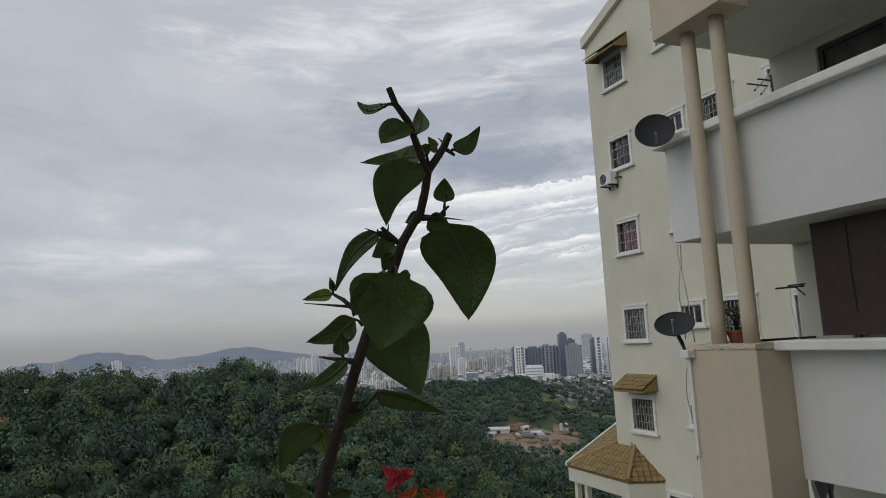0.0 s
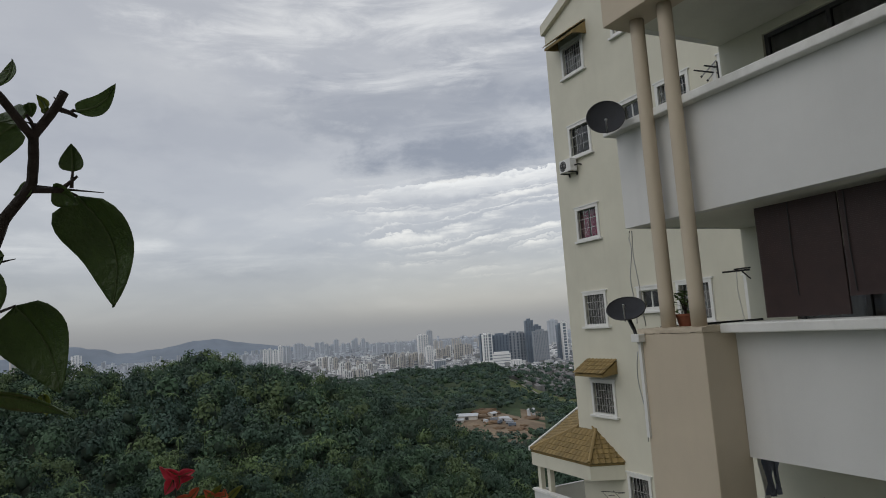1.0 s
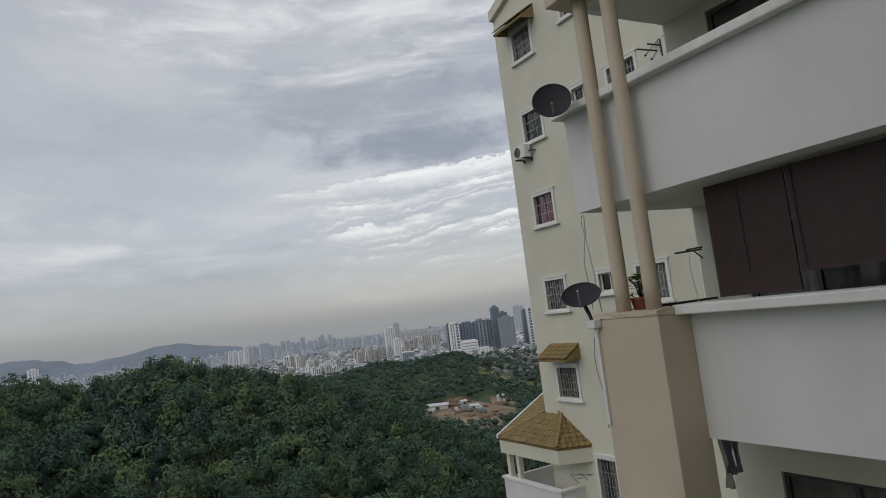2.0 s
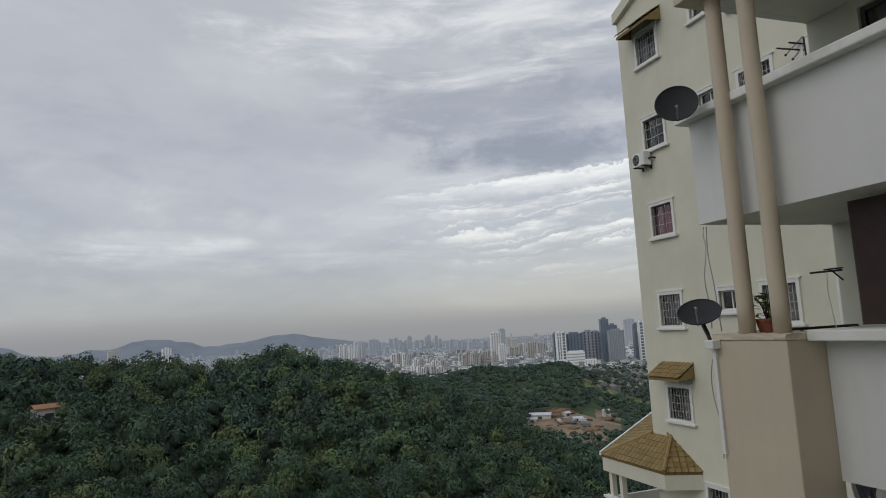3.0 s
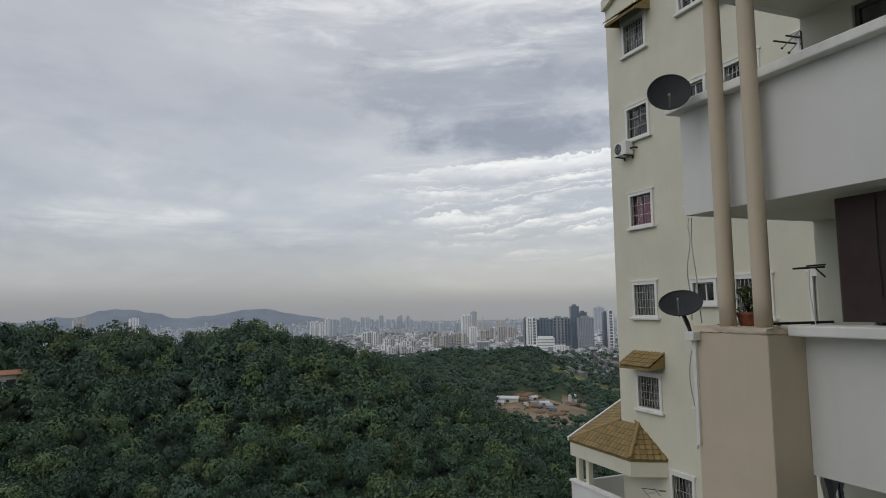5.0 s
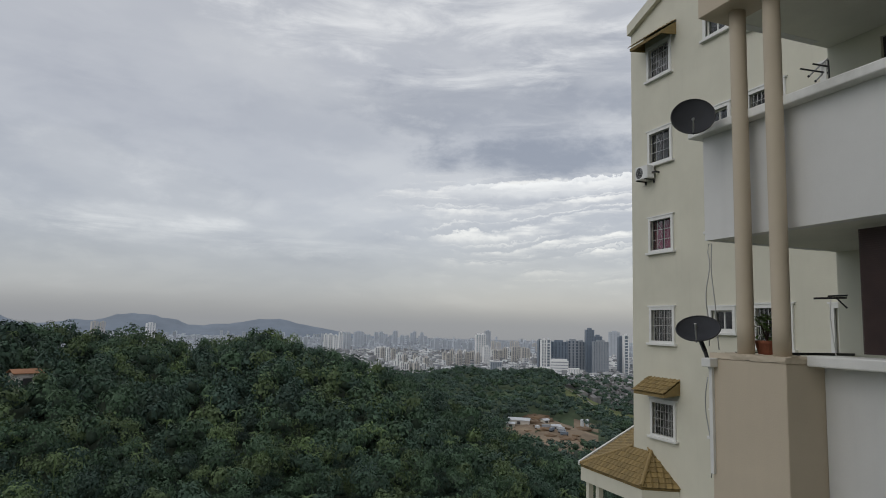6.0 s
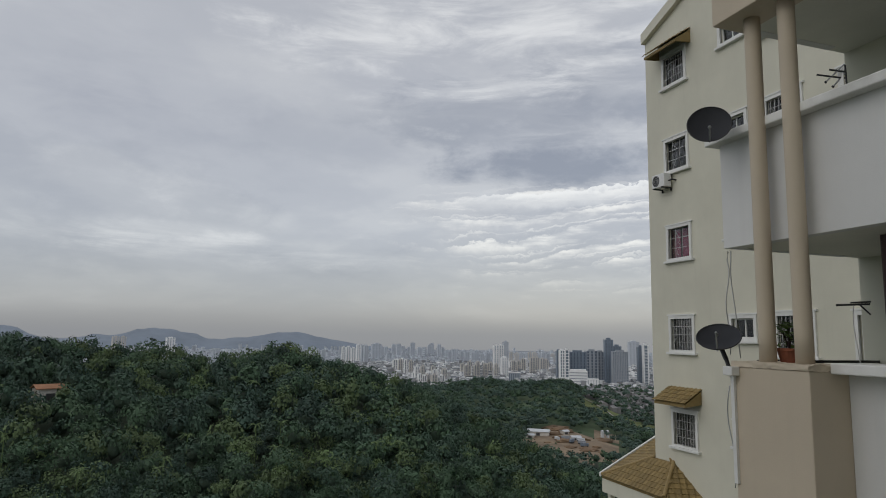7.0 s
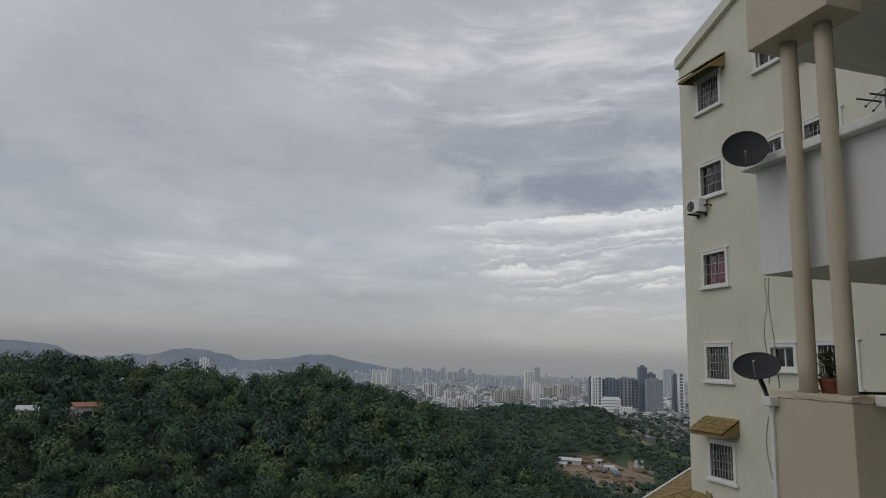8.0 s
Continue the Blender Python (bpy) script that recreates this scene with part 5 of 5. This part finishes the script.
def folding_rack_on_coping():
    """A folded drying rack clamped to the coping: black rods, crossed silver legs with black tips, mast and plate."""
    ob = thing("drying_rack", "folded drying rack with black rods clamped to the coping", "drying rack")
    for a, b in (((5.876, 4.309, 4.08), (6.056, 4.132, 4.0)), ((5.942, 4.212, 4.108), (6.041, 4.115, 4.061))):
        part("rod", tube(bmesh.new(), [a, b], 0.010, 8), M_BLACK, ob, "black rod")
    for a, b in (((6.021, 4.099, 4.136), (5.951, 4.261, 4.0)), ((6.046, 4.113, 4.055), (6.004, 4.226, 3.946))):
        leg = part("leg", tube(bmesh.new(), [a, b], 0.008, 8), M_METAL, ob, "silver leg")
        tip_ = Vector(b) + (Vector(b) - Vector(a)).normalized() * 0.02
        part("leg_tip", tube(bmesh.new(), [b, tip_], 0.013, 8), M_BLACK, leg)
    part("mast", tube(bmesh.new(), [(6.06, 4.12, 3.838), (6.04, 4.11, 4.13)], 0.009, 8), M_BLACK, ob)
    part("clamp_plate", boxed(6.025, 6.035, 4.125, 4.185, 3.838, 4.11, bevel=0.002), M_PLASTIC, ob, "white clamp plate")


folding_rack_on_coping()
rod_ = thing("laundry_rod", "dark folding laundry rod on a white bracket in the balcony", "laundry rod")
part("rod", tube(bmesh.new(), [(6.34, 4.64, 1.70), (6.46, 4.53, 1.705), (6.58, 4.44, 1.71)], 0.011, 8), M_BLACK, rod_)
part("arm", tube(bmesh.new(), [(6.44, 4.55, 1.725), (6.59, 4.435, 1.735)], 0.009, 8), M_BLACK, rod_)
part("strut", tube(bmesh.new(), [(6.50, 4.495, 1.705), (6.58, 4.44, 1.60)], 0.009, 8), M_BLACK, rod_)
part("bracket", tube(bmesh.new(), [(6.46, 4.53, 1.70), (6.45, 4.54, 1.50), (6.47, 4.53, 1.28), (6.50, 4.52, 1.03)], 0.005, 6), M_PLASTIC, rod_)


def pot_plant(at):
    ob = thing("potted_plant", "small leafy plant in a terracotta pot between the columns", "potted plant", at=at)
    ob.scale = (1.35, 1.35, 0.95)
    bm = bmesh.new()
    tube(bm, [(0, 0, 0), (0, 0, 0.13)], [0.065, 0.088], 20)
    tube(bm, [(0, 0, 0.13), (0, 0, 0.16)], [0.098, 0.098], 20)
    part("pot", bm, M_POT, ob)
    rng = random.Random(8)
    bm = bmesh.new()
    for i in range(70):
        a, r, z = rng.uniform(0, 6.28), rng.uniform(0.0, 0.12), rng.uniform(0.16, 0.48)
        c = Vector((r * math.cos(a), r * math.sin(a), z))
        u = Vector((rng.gauss(0, 1), rng.gauss(0, 1), rng.gauss(0.3, 0.6))).normalized() * rng.uniform(0.03, 0.06)
        w = u.cross(Vector((rng.gauss(0, 1), rng.gauss(0, 1), 1))).normalized() * 0.016
        bm.faces.new([bm.verts.new(p) for p in (c - u, c - w, c + u, c + w)])
    part("leaves", bm, M_LEAF, ob)
    bm = bmesh.new()
    for i in range(6):
        tube(bm, [(0, 0, 0.14), (0.03 * math.cos(i), 0.03 * math.sin(i), 0.3), (0.09 * math.cos(i), 0.09 * math.sin(i), 0.44)], [0.006, 0.004, 0.002], 5)
    part("stems", bm, M_STEM, ob)


pot_plant((6.02, 4.98, 1.08))

# the dark bamboo blind behind the lower parapet
blind = thing("bamboo_blind", "dark brown bamboo roller blind lowered to the parapet", "blind")
SLATS = 56
bm = bmesh.new()
for i in range(SLATS):
    z = 1.13 + (2.385 - 1.13) * i / SLATS
    box(bm, PX + 0.365, PX + 0.371, 3.12, 4.085, z, z + 0.0195)
part("slats", bm, M_BLIND, blind)
bm = bmesh.new()
for i in range(SLATS):
    z = 1.34 + (2.385 - 1.34) * i / SLATS
    box(bm, PX + 0.365, PX + 0.371, -2.0, 3.10, z, z + 0.0165)
part("slats", bm, M_BLIND, blind)
part("backing", boxed(PX + 0.385, PX + 0.390, 3.12, 4.085, 1.13, 2.38), M_BLIND, blind)
part("backing", boxed(PX + 0.385, PX + 0.390, -2.0, 3.10, 1.34, 2.38), M_BLIND, blind)
part("bottom_bar", boxed(PX + 0.350, PX + 0.380, -2.0, 3.10, 1.31, 1.34), M_BLIND, blind)
for y in (3.66, 3.03, 1.6):
    part("cord", tube(bmesh.new(), [(PX + 0.355, y, 2.38), (PX + 0.350, y + 0.005, 1.8), (PX + 0.352, y - 0.01, 1.36)], 0.006, 5), M_BLACK, blind)

# washing on the balcony below
def hung_cloth(label, y, width, top, drop, mat, x=7.0):
    ob = thing("hung_garment", label, "laundry", "washing")
    bm = bmesh.new()
    prev = None
    for i in range(15):
        u = i / 14
        row = [bm.verts.new((x + 0.03 * math.sin(u * 9 + j) + 0.02 * (u - 0.5), y + (u - 0.5) * width * (1 - 0.25 * j / 8 + 0.1 * math.sin(j)), top - drop * j / 8)) for j in range(9)]
        if prev:
            for j in range(8):
                bm.faces.new((prev[j], row[j], row[j + 1], prev[j + 1]))
        prev = row
    cl = part("cloth", bm, mat, ob, smooth=True)
    cl.modifiers.new("thickness", "SOLIDIFY").thickness = 0.006
    part("hook", tube(bmesh.new(), [(x, y, top - 0.01), (x, y, -0.50)], 0.006, 6), M_METAL, ob)


hung_cloth("blue-grey shirt hung on the laundry rail", 4.86, 0.15, -0.56, 0.52, M_CLOTH)
hung_cloth("white cloth hung on the laundry rail", 5.02, 0.14, -0.56, 0.75, M_TRIM, 7.12)
hung_cloth("blue-grey trousers hung on the laundry rail", 4.80, 0.08, -0.56, 0.50, M_CLOTH, 7.06)
rail_ = thing("laundry_rail", "grey metal laundry rail under the balcony slab", "laundry rail")
part("rail", tube(bmesh.new(), [(7.05, 3.4, -0.49), (7.05, 5.7, -0.49)], 0.012, 8), M_METAL, rail_)
for y in (3.6, 5.6):
    part("hanger", tube(bmesh.new(), [(7.05, y, -0.49), (7.05, y, -0.355)], 0.008, 6), M_METAL, rail_)
tray = thing("balcony_rail", "black metal rail across the open end of the balcony", "rail")
part("bar", boxed(6.21, 8.19, 5.605, 5.635, 1.05, 1.082), M_BLACK, tray)
for x in (6.6, 7.2, 7.8):
    part("post", boxed(x, x + 0.03, 5.605, 5.635, -0.17, 1.05), M_BLACK, tray)


def air_conditioner():
    ob = thing("air_conditioner", "white outdoor air-conditioner unit on a bracket under the window", "air conditioner", at=(0, 0, 0))
    x0, x1, y0, y1, z0, z1 = 14.02, 14.32, 17.22, 17.86, 6.40, 6.86
    part("casing", boxed(x0, x1, y0, y1, z0, z1, bevel=0.02), M_PLASTIC, ob)
    c = ((y0 + y1) / 2 + 0.1, (z0 + z1) / 2)
    part("fan_opening", tube(bmesh.new(), [(x0 - 0.004, *c), (x0 + 0.01, *c)], 0.185, 24), M_BLACK, ob)
    bm = bmesh.new()
    for r in (0.06, 0.11, 0.16):
        tube(bm, [(x0 - 0.012, c[0] + r * math.cos(a), c[1] + r * math.sin(a)) for a in (2 * math.pi * k / 20 for k in range(21))], 0.005, 5)
    part("fan_guard", bm, M_STEEL, ob)
    for y in (y0 + 0.1, y1 - 0.1):
        bm = bmesh.new()
        box(bm, x0 - 0.03, FX - 0.002, y - 0.02, y + 0.02, z0 - 0.04, z0 - 0.003)
        box(bm, FX - 0.05, FX - 0.002, y - 0.02, y + 0.02, z0 - 0.12, z0 - 0.042)
        part("bracket", bm, M_BLACK, ob)
    part("hose", tube(bmesh.new(), [(x1 - 0.1, y0 + 0.003, z0 + 0.2), (x1 - 0.05, y0 - 0.12, z0 + 0.22), (FX, y0 - 0.14, z0 + 0.2)], 0.03, 8), M_BLACK, ob)


air_conditioner()

# the clothes rack folded on the bay wall
rack = thing("folding_rack", "thin metal concertina drying rack on the bay wall", "drying rack")
for i in range(4):
    y = 15.9 + 0.02 * i
    part("bar", tube(bmesh.new(), [(13.5 + 0.2 * i, 16.40, -4.35 - 0.12 * (i % 2)), (13.75 + 0.2 * i, 16.40, -4.62 + 0.12 * (i % 2))], 0.008, 5), M_BLACK, rack)
part("rail", tube(bmesh.new(), [(13.45, 16.42, -4.3), (14.39, 16.42, -4.5)], 0.010, 5), M_BLACK, rack)

# ---- the bougainvillea on our own ledge ----
HOME = look((-0.396, -0.99, 1.307), (0.393, 0.828, 1.578), -2.9)     # the plant leans in this plane
MM = 0.000358


def plant_at(u, v, deep=0.0):
    """A place on the plant: u and v in units of MM right and up of the middle, deep in metres beyond its plane."""
    far = 0.4055 + deep
    k = far / 0.415
    return HOME @ Vector((u * MM * k, v * MM * k, -far))


plant = thing("bougainvillea", "young bougainvillea shoot with thorny stem and broad dark green leaves", "plant")


def stem(points, r0, r1, label="", name="stem"):
    """A gnarled shoot through points (u, v, deep)."""
    pts = []
    for a, b in zip(points, points[1:]):
        for k in range(4):
            pts.append([p + (q - p) * k / 4 for p, q in zip(a, b)])
    pts.append(points[-1])
    n = len(pts)
    world_pts = [plant_at(*p) + Vector((noise.noise((i, 0, 1)), noise.noise((i, 2, 1)), noise.noise((i, 4, 1)))) * 0.0006 for i, p in enumerate(pts)]
    radii = [(r0 + (r1 - r0) * i / (n - 1)) * MM * (1 + 0.12 * noise.noise((i * 0.7, 9, 3))) for i in range(n)]
    part(name, tube(bmesh.new(), world_pts, radii, 9), M_STEM, plant, label, smooth=True)


def leaf(u0, v0, u1, v1, width, bend=0.0, tilt=0.0, deep=0.0, dive=0.0, mat=None, fold=0.22, petiole=None):
    """A heart-shaped leaf from its stalk end to its drip tip. bend: sideways sweep; tilt: turn about the midrib, degrees; dive: how far the tip lies behind the base, metres."""
    a, b = plant_at(u0, v0, deep), plant_at(u1, v1, deep + dive)
    axis = b - a
    length = axis.length
    view = (HOME.to_3x3() @ Vector((0, 0, 1))).normalized()
    axis.normalize()
    side = axis.cross(view).normalized()
    side = Matrix.Rotation(radians(tilt), 3, axis) @ side
    nrm = side.cross(axis)
    bm = bmesh.new()
    n, half = 12, 4
    grid = []
    w = width * MM / 2
    for i in range(n + 1):
        s = i / n
        wide = w * (math.sin(math.pi * min(1.0, s ** 0.62)) ** 0.78 if 0 < s < 1 else 0.0) * (1 - 0.25 * s) * 1.12
        sweep = -bend * length * math.sin(math.pi * s) * 0.5
        sag = -0.10 * length * math.sin(math.pi * s) + 0.07 * length * s * s
        row = []
        for j in range(-half, half + 1):
            t = j / half
            ripple = 0.035 * length * noise.noise((s * 3 + u0 * 0.1, t * 2, v0 * 0.1))
            row.append(bm.verts.new(a + axis * (s * length) + side * (t * wide * math.cos(fold * abs(t)) + sweep) + nrm * (abs(t) ** 1.4 * wide * fold * 1.6 + sag + ripple * abs(t))))
        grid.append(row)
    for p, q in zip(grid, grid[1:]):
        for k in range(2 * half):
            bm.faces.new((p[k], p[k + 1], q[k + 1], q[k]))
    bmesh.ops.remove_doubles(bm, verts=bm.verts, dist=0.00002)
    ob = part("leaf", bm, mat or M_LEAF, plant, "fresh yellow-green leaf" if mat is M_YOUNG else "", smooth=True)
    mod = ob.modifiers.new("thickness", "SOLIDIFY")
    mod.thickness = 0.0004
    rib = [a + axis * (s * length) + side * (-bend * length * math.sin(math.pi * s) * 0.5) + nrm * (-0.10 * length * math.sin(math.pi * s) + 0.07 * length * s * s + 0.0005) for s in (k / 8 for k in range(9))]
    part("midrib", tube(bmesh.new(), rib, [0.0007 * (1 - 0.8 * k / 8) for k in range(9)], 5), M_VEIN, ob)
    if petiole:
        p = plant_at(*petiole)
        part("stalk", tube(bmesh.new(), [p, (p + a) / 2 + Vector((0, 0, 0.001)), a], [0.0011, 0.0009, 0.0007], 6), M_STEM, ob)


stem([(-235, -560, -0.03), (-214, -429, -0.03), (-194, -349, -0.03), (-178, -294, -0.031), (-166, -249, -0.032), (-150, -199, -0.032), (-134, -149, -0.030), (-92, -49, -0.028), (-84, -24, -0.027), (-72, 11, -0.026), (-49, 51, -0.020), (-40, 66, -0.020), (-32, 101, -0.023), (-27, 136, -0.026), (-14, 156, -0.024), (1, 179, -0.022), (11, 203, -0.020)], 10, 6, "main woody shoot")
stem([(-27, 132, -0.026), (-49, 191, -0.040), (-62, 226, -0.050), (-84, 256, -0.056), (-96, 285, -0.060)], 6, 4.5, "thin upper shoot")
stem([(-44, 54, -0.020), (-10, 54, -0.012), (-4, 62, -0.010), (10, 76, -0.008)], 5, 2, name="spur")
stem([(2, 178, -0.022), (12, 172, -0.016), (20, 166, -0.014)], 4, 2.5, name="spur")
stem([(-78, 10, -0.026), (-98, 28, -0.027), (-109, 38, -0.028)], 5, 3, name="spur")
stem([(-90, 14, -0.026), (-112, 24, -0.028), (-116, 34, -0.030)], 3, 1.5, name="spur")
stem([(-150, -199, -0.032), (-166, -199, -0.034), (-219, -191, -0.030)], 7, 1.2, name="spur")
stem([(-152, -112, -0.030), (-176, -90, -0.026), (-194, -80, -0.020), (-198, -62, -0.018)], 4.5, 1.4, name="spur")
stem([(-172, -290, -0.031), (-144, -284, -0.026), (-124, -264, -0.022), (-116, -252, -0.020)], 4, 2, name="spur")
stem([(-184, -314, -0.030), (-205, -312, -0.026), (-226, -312, -0.022)], 4, 2, name="spur")
for th in (((-44, 60, -0.018), (38, 51, 0.0)), ((-86, 256, -0.056), (-112, 256, -0.054)), ((-88, 18, -0.024), (-139, 37, -0.028)), ((4, 184, -0.02), (-8, 196, -0.018)), ((-160, -196, -0.03), (-220, -190, -0.03)), ((-100, -60, -0.026), (-66, -50, -0.02)), ((-16, 150, -0.024), (-42, 158, -0.026)), ((-184, -300, -0.03), (-168, -292, -0.03)), ((-162, -102, -0.028), (-246, -96, -0.014)), ((-100, 20, -0.026), (-96, 44, -0.026))):
    part("thorn", tube(bmesh.new(), [plant_at(*th[0]), plant_at(*th[1])], [0.0011, 0.0002], 6), M_STEM, plant)
leaf(-106, 250, -150, 257, 22, 0.22, 25, -0.055, 0.012, petiole=(-88, 256, -0.056))
leaf(-62, 220, -111, 182, 40, -0.20, 8, -0.050, -0.020, petiole=(-54, 196, -0.042))
leaf(-48, 203, -42, 245, 32, -0.10, -12, -0.050, 0.018, petiole=(-50, 196, -0.042))
leaf(-30, 168, -140, 149, 34, -0.10, 22, -0.030, 0.020, petiole=(-24, 142, -0.026))
leaf(-44, 152, -102, 42, 66, -0.40, -14, -0.031, -0.004, petiole=(-28, 128, -0.026))
leaf(-32, 186, -28, 164, 18, 0, 0, -0.026)
leaf(20, 174, 63, 216, 30, -0.26, 12, -0.015, 0.011, petiole=(14, 172, -0.016))
leaf(-12, 178, -26, 198, 14, 0, 0, -0.022, mat=M_YOUNG)
leaf(-16, 170, -14, 188, 10, 0, 0, -0.022, mat=M_YOUNG)
leaf(3, 83, 3, 125, 35, 0.08, 0, -0.008, petiole=(2, 58, -0.009))
leaf(2, 46, 48, -122, 124, 0.20, 20, -0.003, 0.009, petiole=(-20, 56, -0.012))
leaf(-26, 54, 16, 34, 40, 0.0, 30, -0.010)
leaf(-40, 60, -66, 46, 24, 0.05, 20, -0.020)
leaf(-112, 30, -186, -74, 34, -0.34, 20, -0.025, 0.008, petiole=(-100, 24, -0.027))
leaf(-88, 14, -124, -14, 38, 0.1, 10, -0.026)
leaf(-88, -8, -106, -38, 30, 0.0, -10, -0.027)
leaf(-82, -42, -110, -178, 130, 0.04, 8, -0.049, 0.002, petiole=(-84, -30, -0.028))
leaf(-126, -64, -160, -118, 46, -0.10, -35, -0.050)
leaf(-96, -42, -160, -80, 22, 0.05, 25, -0.035)
leaf(-58, -46, -86, -54, 22, 0.1, 15, -0.036)
leaf(-108, -121, -38, -254, 120, 0.06, 8, 0.007, petiole=(-138, -160, -0.028))
leaf(-156, -124, -236, -161, 44, 0.18, -10, -0.030, 0.020, petiole=(-142, -136, -0.030))
leaf(-180, -188, -181, -146, 25, 0, 10, -0.030, petiole=(-174, -198, -0.032))
leaf(-170, -199, -254, -249, 28, 0.14, 28, -0.035, -0.014, petiole=(-158, -200, -0.033))
leaf(-196, -80, -246, -90, 20, -0.08, 10, -0.020, 0.006, mat=M_YOUNG)
leaf(-194, -74, -200, -50, 10, 0, 0, -0.018)
leaf(-120, -254, 4, -282, 46, -0.20, 38, -0.020, 0.004)
leaf(-58, -258, -52, -292, 18, 0, 0, -0.002, mat=M_YOUNG)
leaf(-144, -270, -176, -320, 28, 0.06, 10, -0.028, petiole=(-172, -290, -0.031))
leaf(-222, -312, -288, -396, 54, -0.34, -18, -0.022, -0.008, petiole=(-206, -312, -0.026))
leaf(-232, -322, -204, -366, 38, 0.12, 15, -0.018, mat=M_YOUNG)
leaf(-206, -318, -222, -344, 18, 0, 0, -0.020, mat=M_YOUNG)
leaf(-216, -318, -199, -276, 15, 0.05, 0, -0.022)
leaf(-250, -436, -282, -412, 26, 0.1, 20, -0.022)
leaf(-196, -440, -160, -428, 34, 0.1, 20, -0.022)
leaf(-236, -444, -270, -440, 30, 0.1, 20, -0.025)

# flowering twigs a little farther off
bloom = thing("bougainvillea_bloom", "bougainvillea twig with papery pink and orange bracts", "plant")
plant_main, plant = plant, bloom
D = 0.27


def spray(u, v, size, mat, turn0, label="papery pink bract"):
    for k in range(3):
        a = turn0 + k * 2.1
        leaf(u, v, u + size * math.cos(a), v + size * 0.8 * math.sin(a), size * 0.95, 0.05, 25 * (k - 1), D, mat=mat, fold=0.4)


spray(-86, -404, 34, M_BRACT, 2.2)
spray(-76, -400, 28, M_BRACT, 0.4)
spray(-58, -436, 26, M_BRACT2, 1.0)
spray(-20, -438, 26, M_BRACT2, 0.2)
spray(-2, -446, 30, M_BRACT2, 1.6)
leaf(-30, -442, -8, -414, 22, 0, 10, D, mat=M_YOUNG)
leaf(2, -440, 26, -416, 20, 0, 20, D, mat=M_YOUNG)
leaf(-60, -446, -20, -432, 26, 0, 20, D, mat=M_YOUNG)
stem([(-60, -700, D), (-50, -560, D), (-40, -470, D), (-20, -440, D)], 4, 2)
stem([(-50, -520, D), (-80, -450, D), (-86, -404, D)], 3, 1.5)
plant = plant_main

# our own ledge and planter below the view
ledge = tagged(part("ledge", boxed(-0.76, 0.20, -0.78, -0.04, 0.2, 0.63, bevel=0.01), M_WHITE), "white rendered ledge of our own balcony", "ledge", kind="structure")
trough = thing("planter_trough", "terracotta planter trough on the ledge", "planter", at=(0, 0, 0))
part("trough", box(bmesh.new(), -0.59, 0.11, -0.76, -0.11, 0.632, 0.75, bevel=0.01), M_POT, trough)
p_ = plant_at(-235, -560, -0.03)
part("stem", tube(bmesh.new(), [p_, p_ + Vector((0.01, 0.04, -0.06)), (p_.x + 0.01, p_.y + 0.08, 0.74)], 0.0042, 8), M_STEM, plant_main)
p_ = plant_at(-60, -700, D)
part("stem", tube(bmesh.new(), [p_, (p_.x, p_.y - 0.05, 0.74)], 0.002, 8), M_STEM, bloom)
# one more bract cluster close to the eye
near_bloom = thing("bougainvillea_bloom", "single pink bougainvillea bract on a thin twig", "plant")
bm = bmesh.new()
tip = Vector((-0.062, -0.829, 1.232))
for k in range(3):
    a = 0.6 + k * 2.1
    u = Vector((math.cos(a), math.sin(a), -0.35)) * 0.014
    w = Vector((-math.sin(a), math.cos(a), 0.0)) * 0.010
    base = tip + Vector((0, 0, -0.004))
    bm.faces.new([bm.verts.new(p) for p in (base, base + u * 0.5 - w, base + u * 1.2, base + u * 0.5 + w)])
br = part("bract", bm, M_BRACT, near_bloom)
br.modifiers.new("thickness", "SOLIDIFY").thickness = 0.0004
part("twig", tube(bmesh.new(), [tip + Vector((0, 0, -0.004)), tip + Vector((-0.005, 0.04, -0.2)), (-0.08, -0.72, 0.74)], [0.001, 0.0016, 0.002], 6), M_STEM, near_bloom)
